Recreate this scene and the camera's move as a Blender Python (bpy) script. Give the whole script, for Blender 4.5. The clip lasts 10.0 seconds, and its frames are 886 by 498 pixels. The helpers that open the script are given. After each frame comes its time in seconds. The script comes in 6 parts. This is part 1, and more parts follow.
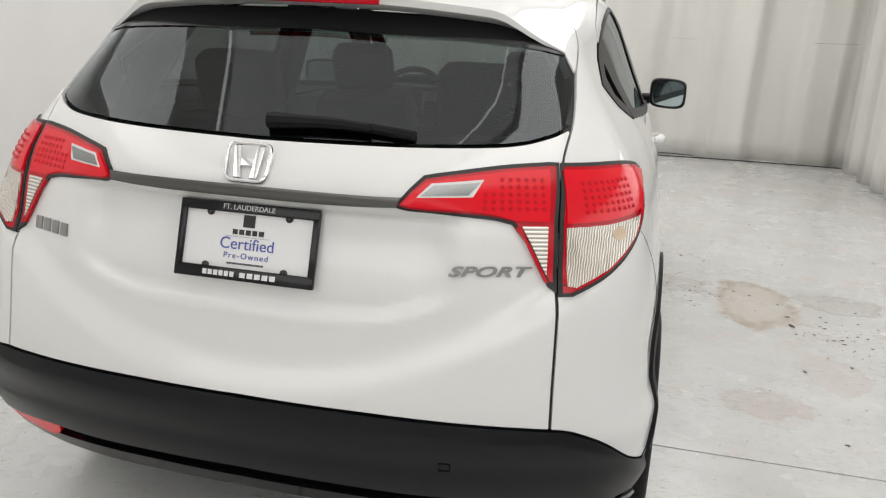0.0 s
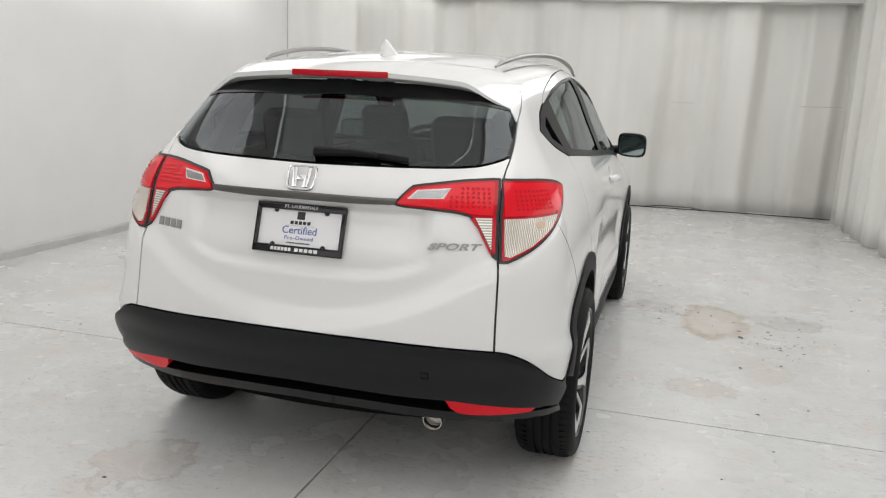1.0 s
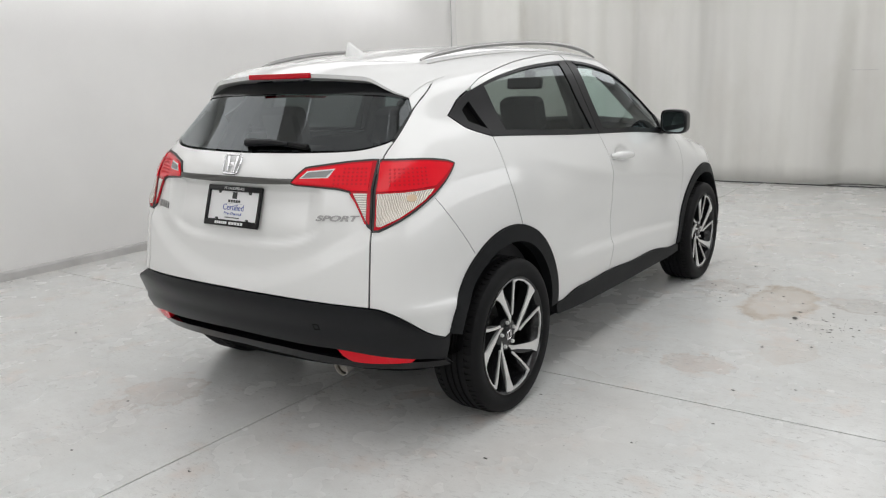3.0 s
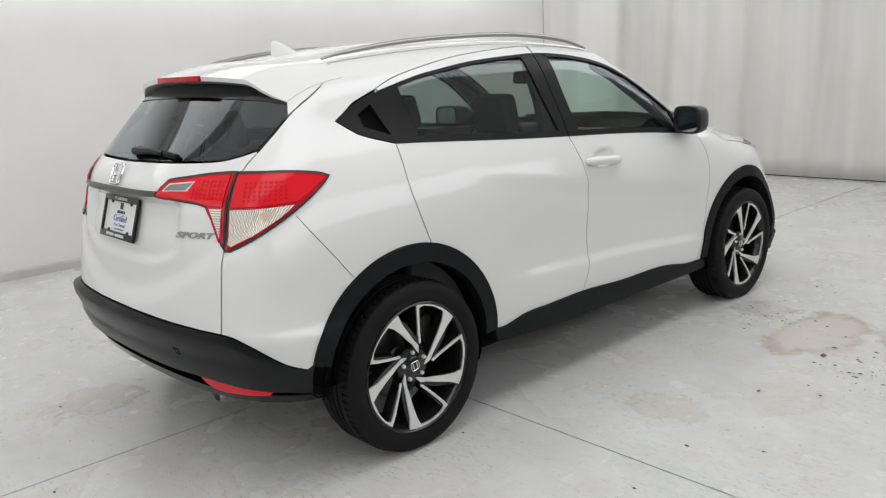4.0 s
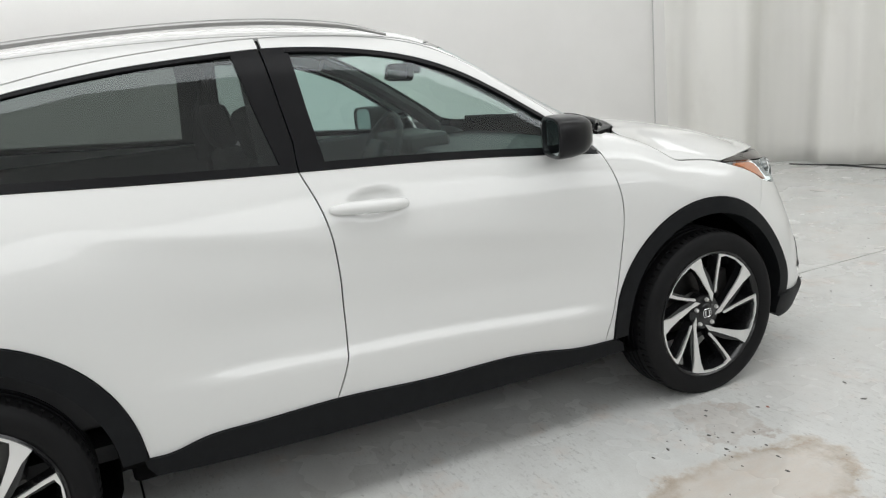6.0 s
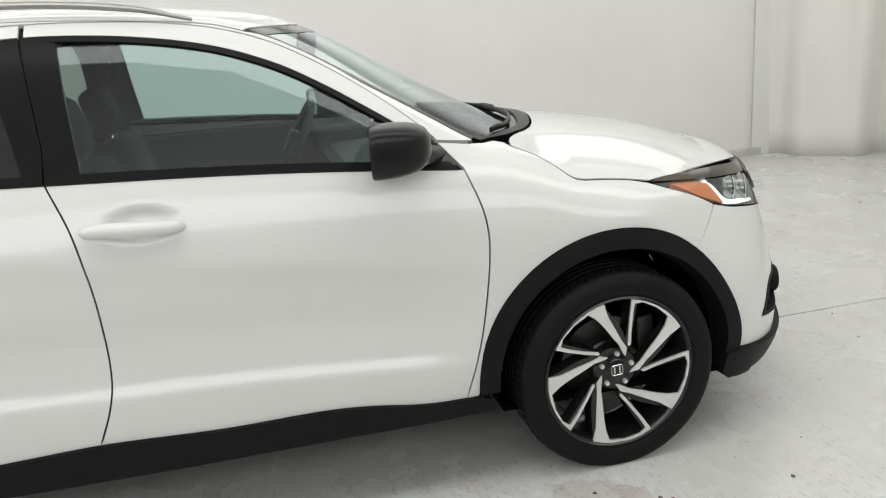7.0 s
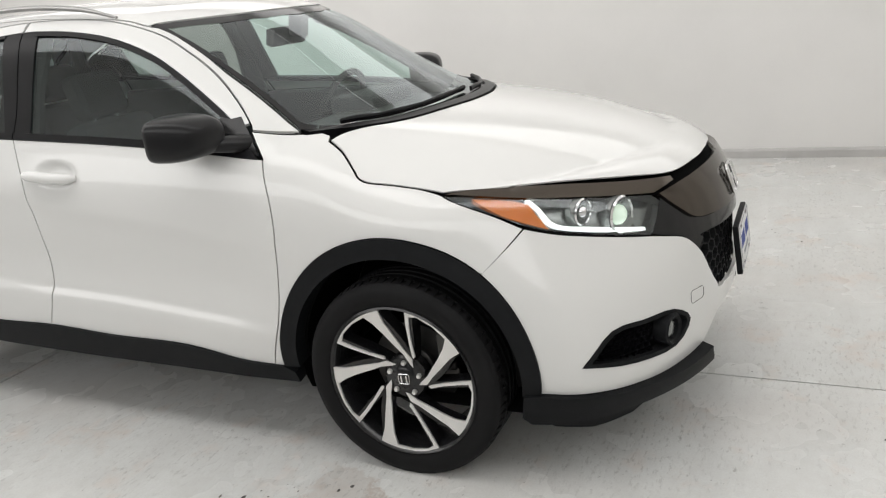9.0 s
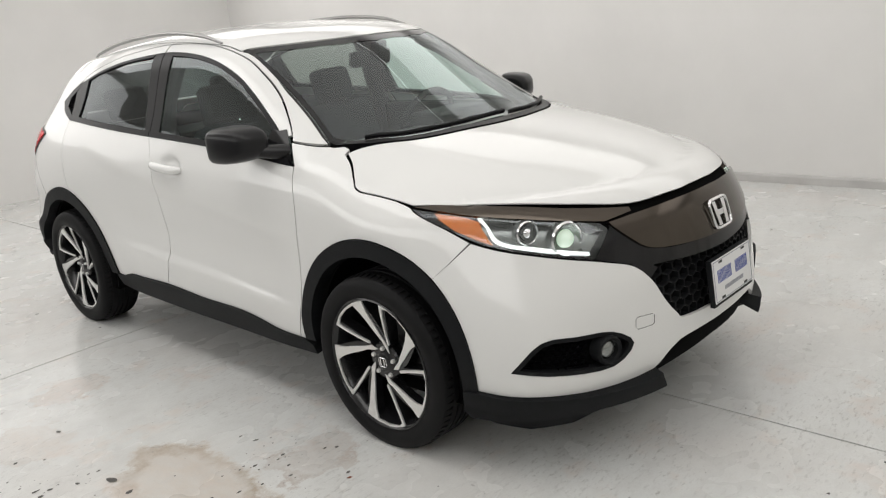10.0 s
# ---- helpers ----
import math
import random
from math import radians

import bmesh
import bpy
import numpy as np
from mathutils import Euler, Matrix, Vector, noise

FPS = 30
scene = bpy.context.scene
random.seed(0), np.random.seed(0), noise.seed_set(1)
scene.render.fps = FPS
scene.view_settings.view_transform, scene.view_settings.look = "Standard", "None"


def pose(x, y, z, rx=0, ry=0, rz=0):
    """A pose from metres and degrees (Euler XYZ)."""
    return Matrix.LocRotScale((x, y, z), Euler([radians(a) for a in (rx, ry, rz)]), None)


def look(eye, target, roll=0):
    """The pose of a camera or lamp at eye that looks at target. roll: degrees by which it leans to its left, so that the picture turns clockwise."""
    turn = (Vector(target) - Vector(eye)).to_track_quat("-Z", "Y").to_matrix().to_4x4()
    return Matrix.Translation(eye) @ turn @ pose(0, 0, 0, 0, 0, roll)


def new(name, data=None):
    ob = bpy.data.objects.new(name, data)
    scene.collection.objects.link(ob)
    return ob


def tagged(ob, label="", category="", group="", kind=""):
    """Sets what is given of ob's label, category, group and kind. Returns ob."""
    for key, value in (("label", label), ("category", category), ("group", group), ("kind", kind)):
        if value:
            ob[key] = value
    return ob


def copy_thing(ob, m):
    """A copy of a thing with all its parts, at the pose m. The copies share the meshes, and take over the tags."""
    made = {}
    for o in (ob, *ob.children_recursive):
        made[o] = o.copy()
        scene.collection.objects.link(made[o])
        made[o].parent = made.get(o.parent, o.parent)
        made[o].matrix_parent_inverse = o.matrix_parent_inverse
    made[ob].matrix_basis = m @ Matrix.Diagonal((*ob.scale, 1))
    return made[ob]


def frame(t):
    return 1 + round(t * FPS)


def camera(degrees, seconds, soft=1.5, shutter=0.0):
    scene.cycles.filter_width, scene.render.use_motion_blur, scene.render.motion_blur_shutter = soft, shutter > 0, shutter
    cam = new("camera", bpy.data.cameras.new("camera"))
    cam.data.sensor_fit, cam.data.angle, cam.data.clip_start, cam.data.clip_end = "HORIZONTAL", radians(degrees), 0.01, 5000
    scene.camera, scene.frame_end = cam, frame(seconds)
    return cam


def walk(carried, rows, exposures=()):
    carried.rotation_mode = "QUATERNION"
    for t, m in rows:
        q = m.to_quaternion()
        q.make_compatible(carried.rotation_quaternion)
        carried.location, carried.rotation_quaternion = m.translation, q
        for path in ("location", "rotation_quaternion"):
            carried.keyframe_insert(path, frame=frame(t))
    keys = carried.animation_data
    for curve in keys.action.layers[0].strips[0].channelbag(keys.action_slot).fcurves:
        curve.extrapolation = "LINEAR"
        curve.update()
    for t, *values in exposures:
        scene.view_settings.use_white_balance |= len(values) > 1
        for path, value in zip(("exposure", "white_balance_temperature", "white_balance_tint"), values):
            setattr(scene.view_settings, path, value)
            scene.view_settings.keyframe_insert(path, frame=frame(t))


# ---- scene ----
cam = camera(58.3, 10.0, soft=1.2)
PATH = [
    (0, (0.77, -2.185, 1.408), (0.33, -0.314, 0.858), 2.6),
    (0.5, (0.962, -2.637, 1.421), (0.441, -0.763, 0.958), 3.4),
    (1, (1.151, -3.04, 1.419), (0.615, -1.156, 1.018), 2.4),
    (1.5, (1.436, -3.262, 1.43), (0.837, -1.392, 1.05), 0.7),
    (2, (1.784, -3.3, 1.428), (1.022, -1.493, 1.037), -0.9),
    (3.5, (2.827, -2.359, 1.44), (1.537, -0.895, 0.998), -2.2),
    (4, (3.064, -1.856, 1.444), (1.63, -0.535, 0.999), -2.9),
    (4.5, (3.197, -1.345, 1.405), (1.654, -0.148, 0.975), -3.7),
    (5, (3.193, -0.774, 1.397), (1.568, 0.306, 0.955), -4.8),
    (5.5, (3.186, -0.175, 1.409), (1.487, 0.779, 0.956), -5.1),
    (6.8, (3.053, 1.325, 1.429), (1.198, 1.858, 0.904), -4.8),
    (7, (3.022, 1.569, 1.436), (1.147, 2.002, 0.893), -4.6),
    (7.5, (2.998, 2.165, 1.451), (1.09, 2.286, 0.863), -4.9),
    (8, (2.95, 2.737, 1.443), (1.056, 2.528, 0.835), -5.3),
    (8.5, (2.88, 3.234, 1.471), (1.05, 2.713, 0.854), -6.2),
    (9, (2.823, 3.753, 1.474), (1.112, 2.92, 0.858), -6.3),
    (9.5, (2.7, 4.197, 1.52), (1.152, 3.091, 0.904), -6.5),
    (10, (2.591, 4.69, 1.51), (1.223, 3.341, 0.955), -6.1),
]
walk(cam, [(t, look(eye, target, roll)) for t, eye, target, roll in PATH], exposures=[(0, 0.0, 6450, 10), (1, -0.07, 6350, 10), (3.5, -0.13, 6250, 10), (5.5, 0.02, 6200, 8), (7, 0.05, 6400, 8), (9, 0.02, 6450, 10), (10, -0.08, 6500, 10)])

# ---------------------------------------------------------------- light
world = bpy.data.worlds.new("studio_air")
world.use_nodes = True
world.node_tree.nodes["Background"].inputs[0].default_value = (1.0, 0.985, 0.96, 1)
world.node_tree.nodes["Background"].inputs[1].default_value = 0.0
scene.world = world
CEILING, LAMP_WATTS = 3.1, 86


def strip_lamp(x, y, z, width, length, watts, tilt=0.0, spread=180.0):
    data = bpy.data.lights.new("unseen_room_light", "AREA")
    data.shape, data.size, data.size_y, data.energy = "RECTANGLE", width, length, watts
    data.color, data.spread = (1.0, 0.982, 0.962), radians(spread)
    lamp = new("unseen_room_light", data)
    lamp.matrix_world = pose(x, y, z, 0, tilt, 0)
    return tagged(lamp, "unseen white light added along the side of the room" if tilt else "unseen long white light high in the room", "light", "tube lights")


for lx, wide, share in ((-2.4, 1.5, 0.79), (-0.1, 2.2, 0.45), (1.5, 0.8, 0.80)):
    strip_lamp(lx, 1.55, CEILING - 0.05, wide, 11.4, LAMP_WATTS * share)
# Added fill panel, out of view, that brightens the car's right flank.
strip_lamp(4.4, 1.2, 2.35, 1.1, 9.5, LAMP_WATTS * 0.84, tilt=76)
# Second added fill panel at the south end, for the tailgate.
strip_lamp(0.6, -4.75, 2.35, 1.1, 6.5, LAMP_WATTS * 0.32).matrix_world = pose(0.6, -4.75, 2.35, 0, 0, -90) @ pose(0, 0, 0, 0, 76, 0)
for lx in (-1.2, 0.75):
    strip_lamp(lx, 1.3, CEILING - 0.12, 0.025, 10.5, 1.6)
strip_lamp(-2.75, 0.8, 2.42, 0.06, 9.0, 8, tilt=92, spread=78)


# ---------------------------------------------------------------- materials
def shader(name, colour, rough=0.5, metal=0.0, coat=0.0, spec=0.5):
    m = bpy.data.materials.new(name)
    m.use_nodes = True
    b = m.node_tree.nodes["Principled BSDF"]
    b.inputs["Base Color"].default_value = (*colour, 1)
    b.inputs["Roughness"].default_value = rough
    b.inputs["Metallic"].default_value = metal
    b.inputs["Coat Weight"].default_value = coat
    b.inputs["Coat Roughness"].default_value = 0.06
    b.inputs["Specular IOR Level"].default_value = spec
    return m, m.node_tree.nodes, m.node_tree.links, b


def add(nodes, kind, **values):
    n = nodes.new(kind)
    for key, value in values.items():
        if key in n.inputs:
            n.inputs[key].default_value = value
    return n


def noise_at(nodes, links, scale, detail=4.0, rough=0.6):
    tc = nodes.new("ShaderNodeTexCoord")
    n = add(nodes, "ShaderNodeTexNoise", Scale=scale, Detail=detail, Roughness=rough)
    links.new(tc.outputs["Object"], n.inputs["Vector"])
    return n


def ramp(nodes, links, source, stops):
    r = nodes.new("ShaderNodeValToRGB")
    while len(r.color_ramp.elements) < len(stops):
        r.color_ramp.elements.new(0.5)
    for e, (at, c) in zip(r.color_ramp.elements, stops):
        e.position, e.color = at, (*c, 1) if len(c) == 3 else c
    links.new(source, r.inputs[0])
    return r


def grainy(name, colour, rough, scale, depth, vary=0.15, metal=0.0, coat=0.0, spec=0.5):
    """A plain material with fine relief and a little uneven colour and gloss."""
    m, nodes, links, b = shader(name, colour, rough, metal, coat, spec)
    n = noise_at(nodes, links, scale)
    big = noise_at(nodes, links, scale * 0.04, 3)
    r = ramp(nodes, links, big.outputs["Fac"], [(0.3, [c * (1 - vary) for c in colour]), (0.7, [min(1, c * (1 + vary)) for c in colour])])
    links.new(r.outputs[0], b.inputs["Base Color"])
    bump = add(nodes, "ShaderNodeBump", Strength=0.6, Distance=depth)
    links.new(n.outputs["Fac"], bump.inputs["Height"])
    links.new(bump.outputs[0], b.inputs["Normal"])
    return m


def paint_white():
    m, nodes, links, b = shader("pearl_white_paint", (0.76, 0.76, 0.745), 0.38, 0.0, 1.0)
    b.inputs["Coat Roughness"].default_value = 0.07
    n = noise_at(nodes, links, 900, 2)
    r = ramp(nodes, links, n.outputs["Fac"], [(0.35, (0.735, 0.737, 0.725)), (0.65, (0.78, 0.78, 0.765))])
    links.new(r.outputs[0], b.inputs["Base Color"])
    peel = noise_at(nodes, links, 160, 2)
    bump = add(nodes, "ShaderNodeBump", Strength=0.03, Distance=0.001)
    links.new(peel.outputs["Fac"], bump.inputs["Height"])
    links.new(bump.outputs[0], b.inputs["Coat Normal"])
    return m


def glass(name, tint, gloss=1.0, face_on=0.085):
    m = bpy.data.materials.new(name)
    m.use_nodes = True
    nodes, links = m.node_tree.nodes, m.node_tree.links
    nodes.remove(nodes["Principled BSDF"])
    clear = add(nodes, "ShaderNodeBsdfTransparent", Color=(*tint, 1))
    shine = add(nodes, "ShaderNodeBsdfGlossy", Roughness=0.0, Color=(gloss * 0.93, gloss * 0.98, gloss, 1))
    facing = add(nodes, "ShaderNodeLayerWeight", Blend=0.5)
    steep = nodes.new("ShaderNodeMath")
    steep.operation = "POWER"
    steep.inputs[1].default_value = 4.5
    links.new(facing.outputs["Facing"], steep.inputs[0])
    share = nodes.new("ShaderNodeMath")
    share.operation = "MULTIPLY_ADD"
    share.inputs[1].default_value, share.inputs[2].default_value = 0.90, face_on
    links.new(steep.outputs[0], share.inputs[0])
    mix = nodes.new("ShaderNodeMixShader")
    links.new(share.outputs[0], mix.inputs[0])
    links.new(clear.outputs[0], mix.inputs[1])
    links.new(shine.outputs[0], mix.inputs[2])
    links.new(mix.outputs[0], nodes["Material Output"].inputs[0])
    return m


def glowing(name, colour, strength):
    m, nodes, links, b = shader(name, (0.8, 0.8, 0.8), 0.3)
    b.inputs["Emission Color"].default_value = (*colour, 1)
    b.inputs["Emission Strength"].default_value = strength
    return m


def floor_paint():
    m, nodes, links, b = shader("worn_white_floor_paint", (0.66, 0.66, 0.64), 0.3)
    tc = nodes.new("ShaderNodeTexCoord")
    geo = nodes.new("ShaderNodeNewGeometry")

    def noise(scale, detail=5.0, rough=0.6, stretch=None):
        n = add(nodes, "ShaderNodeTexNoise", Scale=scale, Detail=detail, Roughness=rough)
        source = geo.outputs["Position"]
        if stretch:
            mp = nodes.new("ShaderNodeMapping")
            mp.inputs["Scale"].default_value = stretch
            links.new(source, mp.inputs[0])
            source = mp.outputs[0]
        links.new(source, n.inputs["Vector"])
        return n

    def mix(fac, a, c):
        n = nodes.new("ShaderNodeMix")
        n.data_type = "RGBA"
        links.new(fac, n.inputs[0])
        for sock, v in ((n.inputs[6], a), (n.inputs[7], c)):
            if isinstance(v, tuple):
                sock.default_value = (*v, 1)
            else:
                links.new(v, sock)
        return n.outputs[2]

    def spot(cx, cy, rx, ry, rag=0.55):
        """A soft-edged, ragged patch round a place on the floor."""
        mp = nodes.new("ShaderNodeMapping")
        mp.vector_type = "POINT"
        mp.inputs["Location"].default_value = (-cx / rx, -cy / ry, 0)
        mp.inputs["Scale"].default_value = (1 / rx, 1 / ry, 0)
        links.new(geo.outputs["Position"], mp.inputs[0])
        ln = nodes.new("ShaderNodeVectorMath")
        ln.operation = "LENGTH"
        links.new(mp.outputs[0], ln.inputs[0])
        wob = noise(3.6 if rx > 0.21 else 8.0, 10, 0.66)
        ad = nodes.new("ShaderNodeMath")
        ad.operation = "MULTIPLY_ADD"
        ad.inputs[1].default_value, ad.inputs[2].default_value = rag * 2.6, -rag * 1.3
        links.new(wob.outputs["Fac"], ad.inputs[0])
        sm = nodes.new("ShaderNodeMath")
        sm.operation = "ADD"
        links.new(ln.outputs["Value"], sm.inputs[0])
        links.new(ad.outputs[0], sm.inputs[1])
        return sm.outputs[0]

    def grey(v):
        return (v, v, v)

    def times(p, q):
        n = nodes.new("ShaderNodeMath")
        n.operation = "MULTIPLY"
        links.new(p, n.inputs[0])
        links.new(q, n.inputs[1])
        return n.outputs[0]

    base = ramp(nodes, links, noise(0.7, 3).outputs["Fac"], [(0.3, (0.70, 0.715, 0.70)), (0.7, (0.77, 0.78, 0.765))]).outputs[0]
    warm = ramp(nodes, links, noise(1.3, 4, 0.5, (1.0, 0.6, 1)).outputs["Fac"], [(0.46, grey(0)), (0.80, grey(0.5))]).outputs[0]
    base = mix(warm, base, (0.66, 0.60, 0.55))
    smear = ramp(nodes, links, noise(2.6, 5, 0.55, (0.7, 2.0, 1)).outputs["Fac"], [(0.35, grey(0)), (0.95, grey(0.6))]).outputs[0]
    base = mix(smear, base, (0.52, 0.52, 0.505))
    # dried stains: a pale brown pool with streaks in it and a darker, broken edge
    streak = ramp(nodes, links, noise(9.0, 8, 0.7, (1.0, 0.35, 1)).outputs["Fac"], [(0.32, grey(0.35)), (0.66, grey(1))]).outputs[0]
    broken = ramp(nodes, links, noise(5.0, 8, 0.7).outputs["Fac"], [(0.36, grey(0.1)), (0.60, grey(1))]).outputs[0]
    for cx, cy, rx, ry, tone, edge, strength in ((1.50, 2.20, 0.23, 0.46, (0.60, 0.52, 0.44), (0.40, 0.32, 0.235), 1.0), (1.95, 2.34, 0.24, 0.20, (0.48, 0.455, 0.43), (0.40, 0.35, 0.31), 0.9),
                                                 (1.10, 2.45, 0.20, 0.15, (0.50, 0.45, 0.41), (0.44, 0.37, 0.32), 0.9), (1.38, 0.92, 0.20, 0.16, (0.60, 0.50, 0.44), (0.50, 0.40, 0.33), 0.85),
                                                 (-0.64, -0.70, 0.20, 0.24, (0.58, 0.51, 0.46), (0.42, 0.35, 0.30), 0.85), (1.72, 1.30, 0.16, 0.22, (0.62, 0.55, 0.49), (0.52, 0.45, 0.39), 0.7)):
        d = spot(cx, cy, rx, ry, 0.55 if strength == 1 else 0.85)
        pool = ramp(nodes, links, d, [(0.0, grey(0.85 * strength)), (0.80 if strength == 1 else 0.40, grey(0.85 * strength)), (0.98 if strength == 1 else 1.2, grey(0))]).outputs[0]
        base = mix(times(pool, streak), base, tone)
        rim = ramp(nodes, links, d, [(0.62, grey(0)), (0.82, grey(strength**2)), (0.94, grey(0))]).outputs[0]
        base = mix(times(rim, broken), base, edge)
    grain = ramp(nodes, links, noise(140, 4, 0.7).outputs["Fac"], [(0.35, grey(0)), (0.70, grey(0.30))]).outputs[0]
    base = mix(grain, base, (0.50, 0.49, 0.475))
    mottle = ramp(nodes, links, noise(14, 8, 0.75).outputs["Fac"], [(0.45, grey(0)), (0.75, grey(0.42))]).outputs[0]
    base = mix(mottle, base, (0.54, 0.53, 0.51))
    worn = ramp(nodes, links, noise(1.7, 4, 0.6).outputs["Fac"], [(0.40, grey(0)), (0.62, grey(0.85))]).outputs[0]
    scuff = ramp(nodes, links, noise(24, 7, 0.72, (1.0, 2.4, 1)).outputs["Fac"], [(0.535, grey(0)), (0.64, grey(0.8))]).outputs[0]
    base = mix(times(worn, scuff), base, (0.33, 0.325, 0.31))
    speck = ramp(nodes, links, noise(30, 3, 0.6).outputs["Fac"], [(0.675, grey(0)), (0.71, grey(0.5))]).outputs[0]
    base = mix(speck, base, (0.24, 0.23, 0.215))
    blush = ramp(nodes, links, noise(3.4, 6, 0.6).outputs["Fac"], [(0.56, grey(0)), (0.70, grey(0.45))]).outputs[0]
    base = mix(blush, base, (0.66, 0.55, 0.48))
    links.new(base, b.inputs["Base Color"])
    gloss = ramp(nodes, links, noise(2.2, 3).outputs["Fac"], [(0.3, (0.17, 0.17, 0.17)), (0.7, (0.34, 0.34, 0.34))]).outputs[0]
    links.new(gloss, b.inputs["Roughness"])
    bump = add(nodes, "ShaderNodeBump", Strength=0.12, Distance=0.002)
    links.new(noise(22, 3).outputs["Fac"], bump.inputs["Height"])
    links.new(bump.outputs[0], b.inputs["Normal"])
    return m


def wall_paint(name, colour, rough, scale=0.8, spots=True):
    m, nodes, links, b = shader(name, colour, rough)
    n = noise_at(nodes, links, scale, 6)
    dark = [c * 0.93 for c in colour]
    r = ramp(nodes, links, n.outputs["Fac"], [(0.3, dark), (0.65, colour)])
    links.new(r.outputs[0], b.inputs["Base Color"])
    f = noise_at(nodes, links, 55, 4)
    bump = add(nodes, "ShaderNodeBump", Strength=0.25, Distance=0.002)
    links.new(f.outputs["Fac"], bump.inputs["Height"])
    links.new(bump.outputs[0], b.inputs["Normal"])
    return m


def sheet_vinyl(name, colour):
    """White vinyl with long vertical streaks of painted-in shade, grime and shallow creases."""
    m, nodes, links, b = shader(name, colour, 0.30)
    geo = nodes.new("ShaderNodeNewGeometry")

    def streaks(scale, stretch, detail=5.0):
        mp = nodes.new("ShaderNodeMapping")
        mp.inputs["Scale"].default_value = stretch
        links.new(geo.outputs["Position"], mp.inputs[0])
        n = add(nodes, "ShaderNodeTexNoise", Scale=scale, Detail=detail, Roughness=0.6)
        links.new(mp.outputs[0], n.inputs["Vector"])
        return n.outputs["Fac"]

    # Pleat light and shade put into the colour as long streaks.
    long = ramp(nodes, links, streaks(1.7, (1, 1, 0.08), 3.0), [(0.32, [c * 0.88 for c in colour]), (0.52, colour), (0.70, [min(1, c * 1.06) for c in colour])])
    grime = ramp(nodes, links, streaks(1.4, (1, 1, 0.5)), [(0.50, (0, 0, 0)), (0.75, (0.35, 0.35, 0.35))])
    mix = nodes.new("ShaderNodeMix")
    mix.data_type = "RGBA"
    mix.inputs[7].default_value = (0.62, 0.59, 0.53, 1)
    links.new(grime.outputs[0], mix.inputs[0])
    links.new(long.outputs[0], mix.inputs[6])
    links.new(mix.outputs[2], b.inputs["Base Color"])
    bump = add(nodes, "ShaderNodeBump", Strength=0.18, Distance=0.012)
    links.new(streaks(4.0, (1, 1, 0.3), 3.0), bump.inputs["Height"])
    links.new(bump.outputs[0], b.inputs["Normal"])
    return m


def ribbed(name, colour, way="Z", scale=38.0, bend=0.0):
    """Moulded clear lens: fine ribs over a bright reflector, their glints put into the colour."""
    m, nodes, links, b = shader(name, colour, 0.16, 0.35, 1.0)
    tc = nodes.new("ShaderNodeTexCoord")
    w = add(nodes, "ShaderNodeTexWave", Scale=scale, Distortion=bend, Detail=1.0)
    w.bands_direction = way
    links.new(tc.outputs["Object"], w.inputs["Vector"])
    r = ramp(nodes, links, w.outputs["Fac"], [(0.15, [c * 0.55 for c in colour]), (0.55, colour), (0.9, [c * 1.3 for c in colour])])
    links.new(r.outputs[0], b.inputs["Base Color"])
    bump = add(nodes, "ShaderNodeBump", Strength=0.8, Distance=0.002)
    links.new(w.outputs["Fac"], bump.inputs["Height"])
    links.new(bump.outputs[0], b.inputs["Normal"])
    return m


PAINT = paint_white()
CLAD = grainy("black_grained_plastic", (0.0105, 0.0112, 0.0122), 0.52, 700, 0.0004, spec=0.12)
GLOSS_BLACK = grainy("gloss_black_plastic", (0.005, 0.005, 0.006), 0.12, 60, 0.0001, spec=0.38)
TRIM_BLACK = grainy("satin_black_trim", (0.007, 0.007, 0.008), 0.34, 300, 0.0002, spec=0.15)
VOID = grainy("black_lining_and_shade", (0.005, 0.005, 0.005), 0.9, 30, 0.001, spec=0.05)
RUBBER = grainy("tyre_rubber", (0.008, 0.008, 0.0085), 0.6, 260, 0.0005, spec=0.16)
SEAL_GAP_BLACK = grainy("seal_and_gap_black", (0.012, 0.012, 0.012), 0.5, 200, 0.0003)
MIRROR_CASE = grainy("satin_black_mirror_case", (0.010, 0.010, 0.011), 0.28, 200, 0.0002, spec=0.32)
GLASS_TINT = glass("privacy_glass", (0.34, 0.37, 0.355), 0.7, 0.08)
GLASS_REAR = glass("dark_privacy_glass", (0.15, 0.17, 0.17), 1.0, 0.06)
GLASS_SIDE = glass("green_side_glass", (0.66, 0.80, 0.77), 0.8, 0.085)
GLASS_CLEAR = glass("green_tinted_glass", (0.84, 0.93, 0.89))
LENS_CLEAR = glass("clear_lamp_lens", (0.93, 0.95, 0.95))
SILVER = grainy("machined_aluminium", (0.84, 0.835, 0.82), 0.42, 120, 0.0001, 0.05, 0.7)
RIM_BLACK = grainy("gloss_black_wheel_paint", (0.012, 0.012, 0.013), 0.16, 80, 0.0001)
CHROME = grainy("bright_chrome", (0.80, 0.80, 0.81), 0.10, 40, 0.0, 0.03, 1.0)
SATIN = grainy("satin_silver", (0.36, 0.355, 0.35), 0.34, 90, 0.0001, 0.04, 1.0)
SMOKE_CHROME = grainy("smoked_chrome", (0.085, 0.072, 0.060), 0.15, 40, 0.0001, 0.06, 0.85)
BAR_GREY = grainy("smoked_grey_bar", (0.13, 0.128, 0.122), 0.28, 60, 0.0001, 0.06, 0.8)
RED_LENS = grainy("red_lamp_lens", (0.74, 0.004, 0.016), 0.14, 60, 0.0001, 0.1, 0.0, 0.0, 0.3)
